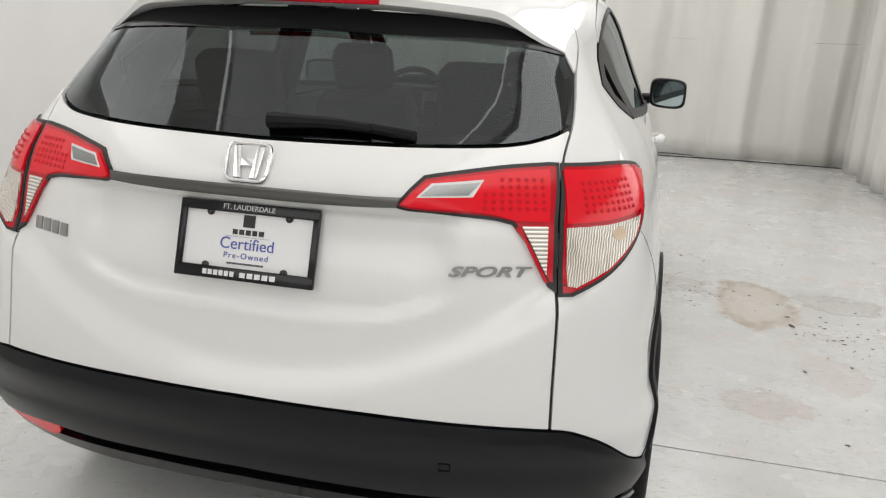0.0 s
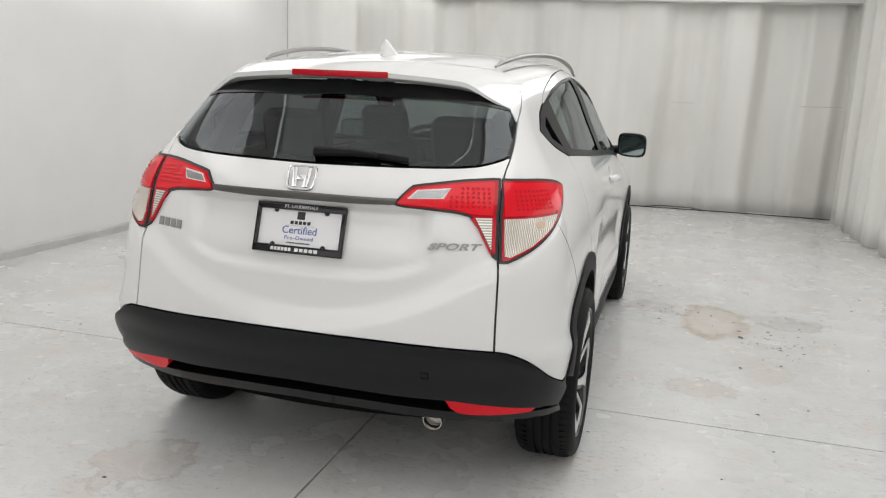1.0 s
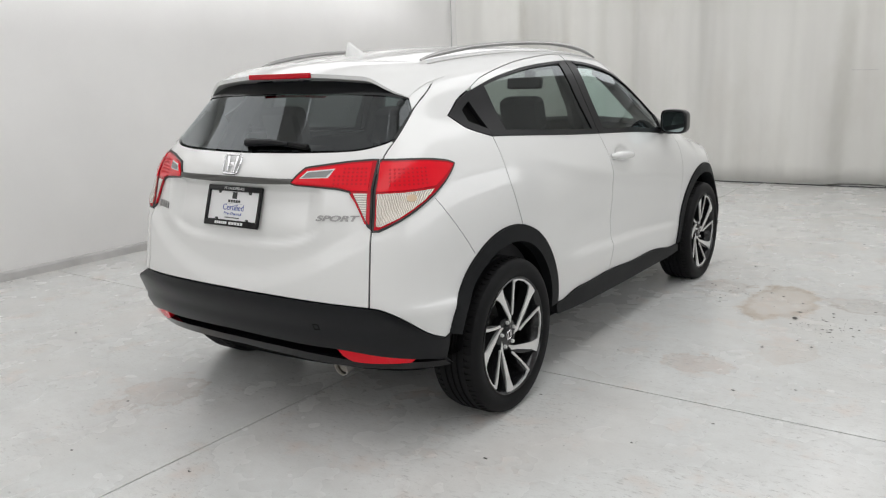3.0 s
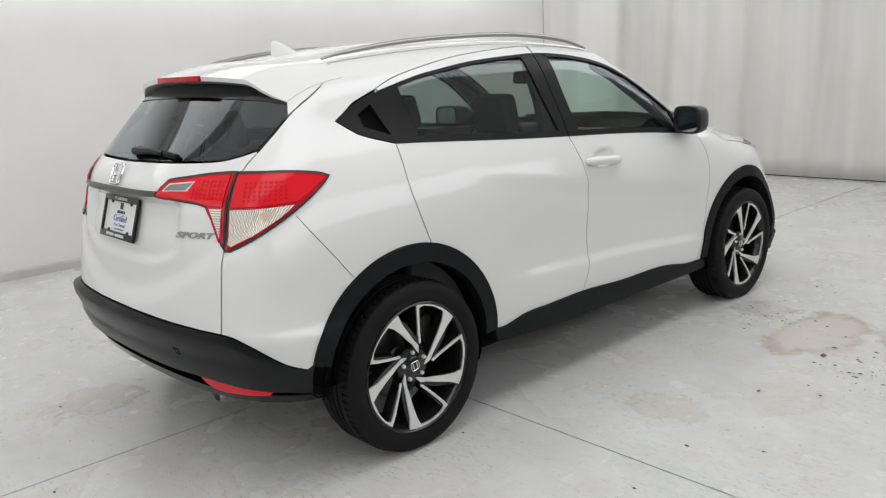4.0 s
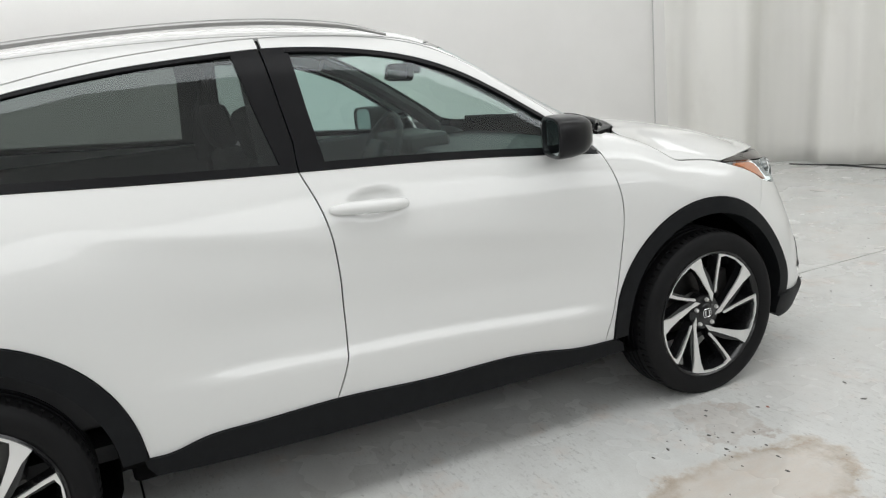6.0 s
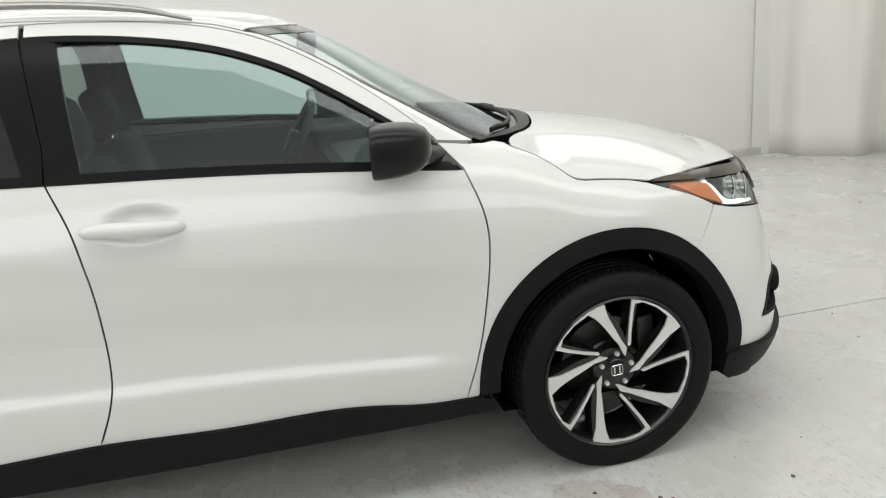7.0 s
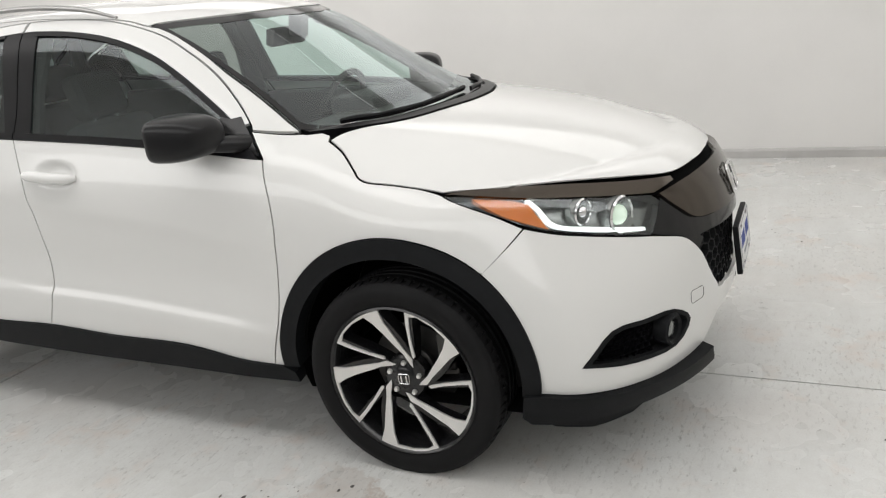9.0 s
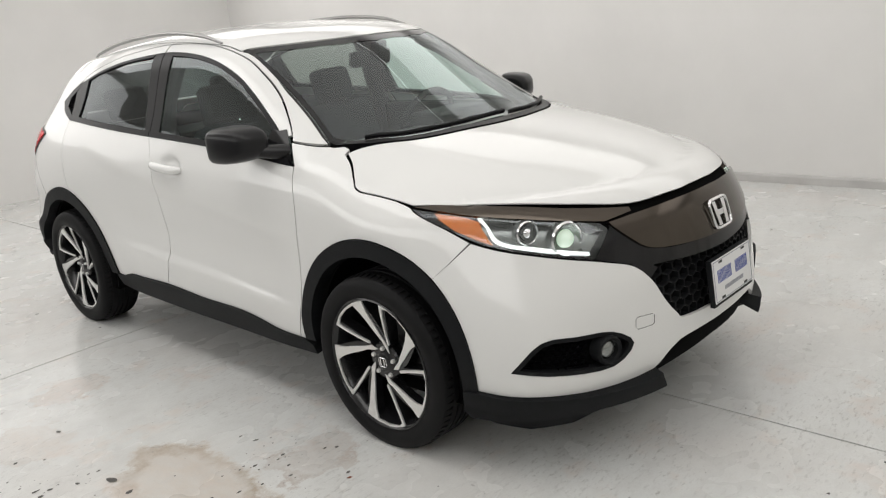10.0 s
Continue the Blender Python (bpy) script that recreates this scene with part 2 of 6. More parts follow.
RED_DARK = grainy("dark_red_lens", (0.46, 0.003, 0.012), 0.12, 60, 0.0001, 0.1, 0.0, 0.0, 0.3)
CLEAR_RIB = ribbed("ribbed_clear_lens", (0.66, 0.62, 0.56))
CLEAR_FLUTE = ribbed("fluted_clear_lens", (0.70, 0.64, 0.56), "X", 62.0, 3.0)
AMBER = grainy("amber_lens", (0.74, 0.20, 0.025), 0.15, 60, 0.0001, 0.1, 0.0, 0.2)
AMBER_DULL = grainy("amber_bulb", (0.62, 0.47, 0.33), 0.3, 60, 0.0001, 0.25)
DRL = glowing("running_light", (0.95, 1.0, 0.96), 1.0)
# Pale green emission for the eye of the inner headlight bowl.
GREEN_GLOW = glowing("pale_green_glow", (0.72, 1.0, 0.68), 0.45)
BUMPER = grainy("dark_grey_bumper_plastic", (0.0065, 0.007, 0.0085), 0.30, 700, 0.0003, spec=0.28)
HOUSING = grainy("dark_lamp_housing", (0.26, 0.27, 0.265), 0.24, 60, 0.0002, 0.2, 0.8)
LED_RED = grainy("red_light_dot", (0.56, 0.003, 0.012), 0.35, 60, 0.0, 0.1, spec=0.1)
PLATE_WHITE = grainy("white_plate_enamel", (0.78, 0.78, 0.78), 0.3, 40, 0.0001, 0.02)
INK_BLUE = grainy("blue_ink", (0.07, 0.10, 0.36), 0.5, 40, 0.0, 0.02)
INK_GREY = grainy("grey_ink", (0.35, 0.36, 0.40), 0.5, 40, 0.0, 0.02)
INK_BLACK = grainy("black_ink", (0.02, 0.02, 0.02), 0.5, 40, 0.0, 0.02)
LETTER_WHITE = grainy("white_lettering", (0.7, 0.7, 0.7), 0.5, 40, 0.0, 0.02)
CLOTH = grainy("black_seat_cloth", (0.030, 0.030, 0.032), 0.85, 500, 0.0008)
DASH = grainy("dark_dashboard_plastic", (0.028, 0.028, 0.029), 0.55, 400, 0.0004)
LINING = grainy("grey_cabin_lining", (0.06, 0.06, 0.06), 0.85, 300, 0.0005)
DISC = grainy("brake_disc_steel", (0.10, 0.098, 0.095), 0.45, 90, 0.0003, 0.15, 1.0)
EXHAUST = grainy("exhaust_steel", (0.45, 0.43, 0.40), 0.28, 90, 0.0003, 0.15, 1.0)
MIRROR = shader("mirror_glass", (0.36, 0.43, 0.43), 0.01, 1.0)[0]
FLOOR = floor_paint()
JOINT = grainy("dark_joint_filler", (0.008, 0.008, 0.008), 0.9, 80, 0.001)
WALL = wall_paint("white_wall_paint", (0.84, 0.83, 0.815), 0.45)
# Grey tone that stands in for the unlit side of the room.
UNLIT_SIDE = wall_paint("unlit_side_grey", (0.34, 0.345, 0.345), 0.6)
CURTAIN = sheet_vinyl("white_vinyl_sheet", (0.82, 0.81, 0.775))
BASE = grainy("grey_base_board", (0.54, 0.53, 0.52), 0.5, 60, 0.0005)
LEAF = grainy("dry_leaf", (0.22, 0.07, 0.04), 0.7, 200, 0.001)
DEBRIS = grainy("dark_grit", (0.10, 0.095, 0.088), 0.8, 200, 0.001)


# ---------------------------------------------------------------- building tools
def mesh_object(name, verts, faces, material, parent=None, label="", smooth=True, sharp=35):
    me = bpy.data.meshes.new(name)
    me.from_pydata([tuple(map(float, v)) for v in verts], [], [tuple(map(int, f)) for f in faces])
    me.materials.append(material)
    if smooth:
        me.shade_smooth()
        me.set_sharp_from_angle(angle=radians(sharp))
    ob = new(name, me)
    ob.parent = parent
    return tagged(ob, label) if label else ob


def part(name, bm, material, parent, label="", smooth=True, sharp=35):
    me = bpy.data.meshes.new(name)
    bmesh.ops.recalc_face_normals(bm, faces=bm.faces)
    bm.to_mesh(me)
    bm.free()
    me.materials.append(material)
    if smooth:
        me.shade_smooth()
        me.set_sharp_from_angle(angle=radians(sharp))
    ob = new(name, me)
    ob.parent = parent
    return tagged(ob, label) if label else ob


def thing(name, label, category, group="", kind="", at=(0, 0, 0)):
    ob = new(name)
    ob.location = at
    ob.empty_display_size = 0.2
    return tagged(ob, label, category, group, kind)


def spl(points, n=6):
    """A smooth line through the points."""
    p = [np.array(q, float) for q in points]
    p = [2 * p[0] - p[1]] + p + [2 * p[-1] - p[-2]]
    out = []
    for i in range(1, len(p) - 2):
        a, b, c, d = p[i - 1:i + 3]
        for k in range(n):
            t = k / n
            out.append(0.5 * (2 * b + (c - a) * t + (2 * a - 5 * b + 4 * c - d) * t**2 + (3 * b - a - 3 * c + d) * t**3))
    out.append(p[-2])
    return [tuple(q) for q in out]


def arc(cx, cy, r, a0, a1, n=24):
    return [(cx + r * math.cos(radians(a0 + (a1 - a0) * i / n)), cy + r * math.sin(radians(a0 + (a1 - a0) * i / n))) for i in range(n + 1)]


def tidy(outline):
    out = []
    for q in outline:
        if not out or abs(q[0] - out[-1][0]) + abs(q[1] - out[-1][1]) > 1e-4:
            out.append((float(q[0]), float(q[1])))
    if abs(out[0][0] - out[-1][0]) + abs(out[0][1] - out[-1][1]) < 1e-4:
        out.pop()
    area = sum(a[0] * b[1] - b[0] * a[1] for a, b in zip(out, out[1:] + out[:1]))
    return out if area > 0 else out[::-1]


def shrink(outline, d):
    """The outline drawn in by d."""
    p = np.array(tidy(outline))
    before, after = np.roll(p, 1, 0), np.roll(p, -1, 0)
    e0, e1 = p - before, after - p
    e0, e1 = e0 / np.linalg.norm(e0, axis=1, keepdims=True), e1 / np.linalg.norm(e1, axis=1, keepdims=True)
    n0, n1 = np.stack([-e0[:, 1], e0[:, 0]], 1), np.stack([-e1[:, 1], e1[:, 0]], 1)
    n = n0 + n1
    n = n / np.maximum(np.linalg.norm(n, axis=1, keepdims=True), 1e-6)
    k = np.clip((n * n0).sum(1), 0.5, 1)
    return [tuple(q) for q in p + n * (d / k)[:, None]]


def inside(poly, x, y):
    hit, n = False, len(poly)
    for i in range(n):
        (x0, y0), (x1, y1) = poly[i], poly[(i + 1) % n]
        if (y0 > y) != (y1 > y) and x < (x1 - x0) * (y - y0) / (y1 - y0) + x0:
            hit = not hit
    return hit


def flat_cells(outline, step, holes=()):
    bm = bmesh.new()
    bm.faces.new([bm.verts.new((x, y, 0)) for x, y in tidy(outline)])
    xs, ys = [q[0] for q in outline], [q[1] for q in outline]
    cuts = [((k * step, 0, 0), (1, 0, 0)) for k in range(math.ceil(min(xs) / step), math.floor(max(xs) / step) + 1)]
    cuts += [((0, k * step, 0), (0, 1, 0)) for k in range(math.ceil(min(ys) / step), math.floor(max(ys) / step) + 1)]
    for hole in holes:
        h = tidy(hole)
        cuts += [((*a, 0), (b[1] - a[1], a[0] - b[0], 0)) for a, b in zip(h, h[1:] + h[:1])]
    for co, no in cuts:
        bmesh.ops.bisect_plane(bm, geom=bm.verts[:] + bm.edges[:] + bm.faces[:], dist=1e-5, plane_co=co, plane_no=no)
    for hole in holes:
        gone = [f for f in bm.faces if inside(hole, *f.calc_center_median()[:2])]
        bmesh.ops.delete(bm, geom=gone, context="FACES")
    bmesh.ops.triangulate(bm, faces=[f for f in bm.faces if len(f.verts) > 4])
    bm.verts.index_update()
    uv = np.array([v.co[:2] for v in bm.verts])
    faces = [[v.index for v in f.verts] for f in bm.faces]
    rim = [(l.vert.index, l.link_loop_next.vert.index) for e in bm.edges if e.is_boundary for l in e.link_loops]
    bm.free()
    return uv, faces, rim


def skin(name, outline, where, material, parent, inset=0.0, thick=0.012, step=0.03, gap=0.0, holes=(), both=False, label=""):
    """A panel cut from the car's surface: the outline is drawn on it round the car (u, z) or from above (x, y)."""
    uv, faces, rim = flat_cells(shrink(outline, gap) if gap else outline, step, holes)
    p = where(uv, inset)
    n = body_normal(p)
    edge = sorted({i for pair in rim for i in pair})
    back = {v: len(p) + i for i, v in enumerate(edge)}
    verts = np.concatenate([p, p[edge] - n[edge] * thick])
    if len(faces):
        a, b, c = (p[faces[len(faces) // 2][k]] for k in range(3))
        turned = np.dot(np.cross(b - a, c - a), n[faces[len(faces) // 2][0]]) < 0
    if turned:
        faces, rim = [f[::-1] for f in faces], [(b, a) for a, b in rim]
    sides = [(b, a, back[a], back[b]) for a, b in rim] if thick else []
    made = []
    for s in (1, -1) if both else (1,):
        v = verts * np.array([s, 1, 1])
        fs = [tuple(f) if s == 1 else tuple(f[::-1]) for f in faces]
        ss = [tuple(f) if s == 1 else tuple(f[::-1]) for f in sides]
        me = bpy.data.meshes.new(name)
        me.from_pydata(v.tolist(), [], fs + ss)
        me.materials.append(material)
        me.shade_smooth()
        nv = n * np.array([s, 1, 1])
        loops = [tuple(nv[i]) for f in fs for i in f]
        for f in ss:
            q = np.cross(v[f[1]] - v[f[0]], v[f[2]] - v[f[1]])
            q = q / max(np.linalg.norm(q), 1e-9)
            loops += [tuple(q)] * 4
        if len(loops) == len(me.loops):
            me.normals_split_custom_set(loops)
        ob = new(name, me)
        ob.parent = parent
        made.append(tagged(ob, label) if label else ob)
    return made


def box(bm, cx, cy, cz, sx, sy, sz, bevel=0.0, m=None):
    made = bmesh.ops.create_cube(bm, size=1.0, matrix=(m or Matrix()) @ Matrix.Translation((cx, cy, cz)) @ Matrix.Diagonal((sx, sy, sz, 1)))["verts"]
    if bevel:
        edges = list({e for v in made for e in v.link_edges})
        bmesh.ops.bevel(bm, geom=edges, offset=bevel, segments=3, profile=0.6, affect="EDGES")
    return bm


def lathe(profile, n=48, axis="x", sign=1):
    """Turns a line of (r, a) round the axis."""
    verts, faces = [], []
    for i in range(n):
        c, s = math.cos(2 * math.pi * i / n), math.sin(2 * math.pi * i / n)
        verts += [(sign * a, r * c, r * s) if axis == "x" else (r * c, r * s, a) for r, a in profile]
    k = len(profile)
    for i in range(n):
        j = (i + 1) % n
        faces += [(i * k + q, i * k + q + 1, j * k + q + 1, j * k + q) for q in range(k - 1)]
    return verts, faces


def tube(points, radius, n=10, squash=1.0):
    """A round bar along a line of points; radius may be a list."""
    p = [Vector(q) for q in points]
    verts, faces = [], []
    for i, q in enumerate(p):
        d = (p[min(i + 1, len(p) - 1)] - p[max(i - 1, 0)]).normalized()
        a = d.cross(Vector((0, 0, 1)) if abs(d.z) < 0.9 else Vector((1, 0, 0))).normalized()
        b = a.cross(d)
        r = radius[i] if isinstance(radius, (list, tuple)) else radius
        verts += [q + (a * math.cos(2 * math.pi * k / n) + b * math.sin(2 * math.pi * k / n) * squash) * r for k in range(n)]
    for i in range(len(p) - 1):
        faces += [(i * n + k, i * n + (k + 1) % n, (i + 1) * n + (k + 1) % n, (i + 1) * n + k) for k in range(n)]
    faces += [tuple(range(n))[::-1], tuple(range((len(p) - 1) * n, len(p) * n))]
    return verts, faces


def letters(text, size, depth=0.001, shear=0.0, space=1.0, bold=0.0):
    """A bmesh of lettering, centred, in the x-y plane."""
    data = bpy.data.curves.new("lettering", "FONT")
    data.body, data.size, data.extrude, data.shear, data.space_character, data.offset = text, size, depth, shear, space, bold
    data.align_x, data.align_y = "CENTER", "CENTER"
    ob = bpy.data.objects.new("lettering", data)
    scene.collection.objects.link(ob)
    me = bpy.data.meshes.new_from_object(ob.evaluated_get(bpy.context.evaluated_depsgraph_get()))
    bm = bmesh.new()
    bm.from_mesh(me)
    bpy.data.objects.remove(ob)
    bpy.data.curves.remove(data)
    bpy.data.meshes.remove(me)
    return bm


# ---------------------------------------------------------------- the car's outer surface
# y runs forward from the rear axle, x to the car's right, z up from the floor.
def spline_matrix(k):
    """Second derivatives of the natural cubic spline through knots k, as a matrix on its values."""
    n, h = len(k), np.diff(k)
    a, c = np.eye(n), np.zeros((n, n))
    for i in range(1, n - 1):
        a[i, i - 1:i + 2] = h[i - 1] / 6, (h[i - 1] + h[i]) / 3, h[i] / 6
        c[i, i - 1:i + 2] = 1 / h[i - 1], -1 / h[i - 1] - 1 / h[i], 1 / h[i]
    return np.linalg.solve(a, c)


def spline_at(k, v, m, q):
    """v, m: values and second derivatives, (N, n) or (n,); q: (N,)."""
    q = np.clip(q, k[0], k[-1])
    i = np.clip(np.searchsorted(k, q) - 1, 0, len(k) - 2)
    h = k[i + 1] - k[i]
    a, b = (k[i + 1] - q) / h, (q - k[i]) / h
    pick = (lambda t, j: t[np.arange(len(q)), j]) if v.ndim == 2 else (lambda t, j: t[j])
    return a * pick(v, i) + b * pick(v, i + 1) + ((a**3 - a) * pick(m, i) + (b**3 - b) * pick(m, i + 1)) * h * h / 6


class Curve:
    def __init__(self, k, v):
        self.k, self.v = np.array(k, float), np.array(v, float)
        self.m = spline_matrix(self.k) @ self.v

    def __call__(self, q):
        q = np.atleast_1d(np.asarray(q, float))
        return spline_at(self.k, self.v, self.m, q)


class Sheet:
    def __init__(self, ky, kz, rows):
        self.ky, self.kz, self.rows = np.array(ky, float), np.array(kz, float), np.array(rows, float)
        self.sy, self.sz = spline_matrix(self.ky), spline_matrix(self.kz)
        self.my = self.rows @ self.sy.T

    def __call__(self, y, z):
        across = np.stack([spline_at(self.ky, r, m, y) for r, m in zip(self.rows, self.my)], axis=1)
        return spline_at(self.kz, across, across @ self.sz.T, z)


HALF_WIDTH = Sheet([-0.7, -0.3, 0.1, 0.5, 1.0, 1.6, 2.2, 2.7, 3.2], [0.25, 0.40, 0.60, 0.80, 0.95, 1.10, 1.27, 1.42, 1.56], [
    [0.800, 0.820, 0.830, 0.825, 0.825, 0.825, 0.835, 0.845, 0.825],
    [0.840, 0.858, 0.862, 0.850, 0.846, 0.846, 0.858, 0.868, 0.852],
    [0.850, 0.868, 0.872, 0.860, 0.852, 0.852, 0.862, 0.872, 0.840],
    [0.830, 0.860, 0.872, 0.864, 0.858, 0.858, 0.862, 0.866, 0.830],
    [0.790, 0.835, 0.855, 0.857, 0.850, 0.845, 0.836, 0.825, 0.780],
    [0.720, 0.778, 0.805, 0.812, 0.805, 0.795, 0.768, 0.740, 0.690],
    [0.620, 0.665, 0.700, 0.725, 0.730, 0.725, 0.690, 0.650, 0.600],
    [0.540, 0.580, 0.620, 0.655, 0.665, 0.650, 0.610, 0.560, 0.500],
    [0.440, 0.475, 0.520, 0.565, 0.590, 0.570, 0.520, 0.480, 0.420]])
ROOF = Curve([-0.60, -0.40, -0.20, 0.0, 0.4, 0.8, 1.2, 1.5, 1.72, 2.1, 2.5, 2.8], [1.40, 1.452, 1.492, 1.525, 1.567, 1.584, 1.574, 1.546, 1.505, 1.305, 1.085, 0.92])
HOOD = Curve([2.0, 2.4, 2.7, 3.0, 3.2, 3.35, 3.45, 3.52], [1.135, 1.105, 1.070, 1.015, 0.960, 0.900, 0.845, 0.77])
REAR = Curve([0.20, 0.35, 0.45, 0.55, 0.62, 0.75, 0.88, 0.95, 1.05, 1.13, 1.25, 1.42, 1.55], [-0.64, -0.705, -0.75, -0.765, -0.755, -0.735, -0.712, -0.695, -0.665, -0.615, -0.515, -0.37, -0.26])
NOSE = Curve([0.18, 0.28, 0.40, 0.52, 0.62, 0.72, 0.80, 0.88, 1.0], [3.44, 3.50, 3.52, 3.525, 3.525, 3.505, 3.475, 3.425, 3.30])
NOSE_SQUARE = Curve([0.2, 0.4, 0.58, 0.75, 1.0], [0.62, 0.63, 0.80, 1.0, 1.05])
SHOULDER = Curve([-0.2, 0.1, 0.3, 0.55, 0.84, 1.12, 1.45, 1.76, 2.06, 2.4], [1.22, 1.155, 1.075, 1.00, 0.945, 0.892, 0.845, 0.805, 0.762, 0.73])
SCALLOP = Curve([0.3, 0.7, 1.1, 1.4, 1.75, 2.2], [0.595, 0.570, 0.547, 0.533, 0.505, 0.468])
TAIL_SWELL = Curve([0.70, 0.80, 0.92, 1.0, 1.05, 1.11, 1.19, 1.30, 1.42], [0.0, 0.010, 0.044, 0.054, 0.058, 0.066, 0.040, 0.012, 0.0])


def smooth_max(a, b, k):
    h = np.maximum(k - np.abs(a - b), 0) / k
    return np.maximum(a, b) + h * h * k / 4


def fade(q, a, b):
    s = np.clip((q - a) / (b - a), 0, 1)
    return s * s * (3 - 2 * s)


def side_width(y, z):
    w = HALF_WIDTH(y, z)
    s = z - SHOULDER(y)
    doors = fade(y, 0.15, 0.80) * (1 - fade(y, 1.85, 2.35))
    w = w + 0.007 * doors * np.exp(-np.sqrt(s * s + 3e-4) / 0.06)
    w = w - 0.009 * doors * fade(-s, -0.025, 0.075) * np.exp(-(np.maximum(-s, 0) / 0.15) ** 2)
    s = z - SCALLOP(y)
    doors = fade(y, 0.45, 0.80) * (1 - fade(y, 1.95, 2.25))
    w = w - 0.014 * doors * np.exp(-((s - 0.11) / 0.10) ** 2) + 0.016 * doors * (1 - fade(s, -0.040, 0.012))
    cup = ((y - 1.262) / 0.082) ** 2 + ((z - 0.990) / 0.036) ** 2
    w = w - 0.020 * np.exp(-cup**2)
    tail = 1 - fade(y, -0.42, -0.20)
    w = w + 0.018 * tail * (1 - fade(z, 0.565, 0.625)) - 0.010 * tail * np.exp(-((z - 0.70) / 0.08) ** 2)
    return w


def top_height(x, y):
    bow = 0.55 * x * x
    screen = fade(y, 1.1, 1.9)
    cabin = ROOF(y + bow * fade(y, 1.0, 1.7)) - (0.10 - 0.07 * screen) * x * x - (0.12 - 0.14 * screen) * x**4
    hood = HOOD(y + bow) - (0.07 * x * x + 0.10 * x**4) * (0.40 + 0.60 * fade(y, 2.28, 2.55))
    crease = np.abs(x) - (0.52 - 0.12 * (y - 2.4))
    hood = hood + 0.010 * (1 - fade(y, 2.75, 3.2)) * np.exp(-np.sqrt(crease**2 + 6e-4) / 0.08)
    return cabin, hood


def body_distance(x, y, z):
    x = np.abs(x)
    side = x - side_width(y, z)
    tail = REAR(z) + 0.16 * x**2 + 0.14 * x**4 - y
    low = z - (0.800 + 0.9 * np.maximum(x - 0.20, 0) ** 2)
    plate = fade(low, -0.008, 0.034) * (1 - fade(z, 1.015, 1.05)) * (1 - fade(x, 0.36, 0.47))
    swell = z - (0.655 + 0.52 * x * x)
    tail = tail - TAIL_SWELL(z) * (1 - fade(x, 0.25, 0.63)) + (0.020 + 0.026 * fade(z, 0.84, 0.98)) * plate - 0.020 * (1 - fade(swell, -0.05, 0.05)) * fade(z, 0.50, 0.60)
    nose = y - NOSE(z) + NOSE_SQUARE(z) * (0.50 * x**2 + 0.45 * x**4)
    cabin, hood = top_height(x, y)
    top = np.minimum(z - cabin, z - hood) * 0.88
    d = smooth_max(side, tail * 0.95, 0.16)
    d = smooth_max(d, nose * 0.95, 0.14)
    return smooth_max(d, top, 0.085)


def body_normal(p, e=0.006):
    x, y, z = p[:, 0], p[:, 1], p[:, 2]
    g = np.stack([body_distance(x + e, y, z) - body_distance(x - e, y, z),
                  body_distance(x, y + e, z) - body_distance(x, y - e, z),
                  body_distance(x, y, z + e) - body_distance(x, y, z - e)], axis=1)
    return g / np.maximum(np.linalg.norm(g, axis=1, keepdims=True), 1e-9)


def solve_along(origin, way, inset=0.0, far=1.6):
    lo, hi = np.zeros(len(origin)), np.full(len(origin), far)
    fl, fh = np.full(len(origin), -0.5), np.full(len(origin), 0.5)
    for k in range(16):
        mid = (lo + hi) / 2 if k < 11 else lo + (hi - lo) * np.clip(fl / np.where(fl == fh, -1, fl - fh), 0.02, 0.98)
        p = origin + way * mid[:, None]
        d = body_distance(p[:, 0], p[:, 1], p[:, 2]) + inset
        within = d < 0
        lo, hi = np.where(within, mid, lo), np.where(within, hi, mid)
        fl, fh = np.where(within, d, fl), np.where(within, fh, d)
    t = lo + (hi - lo) * np.clip(fl / np.where(fl == fh, -1, fl - fh), 0, 1)
    return origin + way * t[:, None]


# Round the car: u is y along the flank, then goes on round the corners to the tail's and nose's middles.
TAIL_Y, TAIL_X, TAIL_R = -0.05, 0.35, 0.50
NOSE_Y, NOSE_X, NOSE_R = 2.70, 0.30, 0.60
TAIL_MID = TAIL_Y - TAIL_R * math.pi / 2 - TAIL_X
NOSE_MID = NOSE_Y + NOSE_R * math.pi / 2 + NOSE_X


def round_body(uz, inset=0.0):
    u, z = uz[:, 0].copy(), uz[:, 1]
    flip = np.where((u < TAIL_MID) | (u > NOSE_MID), -1.0, 1.0)
    u = np.where(u < TAIL_MID, 2 * TAIL_MID - u, np.where(u > NOSE_MID, 2 * NOSE_MID - u, u))
    ang = np.where(u < TAIL_Y, -np.minimum((TAIL_Y - u) / TAIL_R, math.pi / 2), np.where(u > NOSE_Y, np.minimum((u - NOSE_Y) / NOSE_R, math.pi / 2), 0))
    cx = np.where(u < TAIL_Y, np.minimum(TAIL_X, TAIL_X + (u - (TAIL_Y - TAIL_R * math.pi / 2))), np.minimum(NOSE_X, NOSE_X - (u - (NOSE_Y + NOSE_R * math.pi / 2))))
    cx = np.where((u >= TAIL_Y) & (u <= NOSE_Y), 0.33, cx)
    o = np.stack([cx, np.clip(u, TAIL_Y, NOSE_Y), z], axis=1)
    w = np.stack([np.cos(ang), np.sin(ang), np.zeros_like(ang)], axis=1)
    p = solve_along(o, w, inset)
    p[:, 0] *= flip
    return p


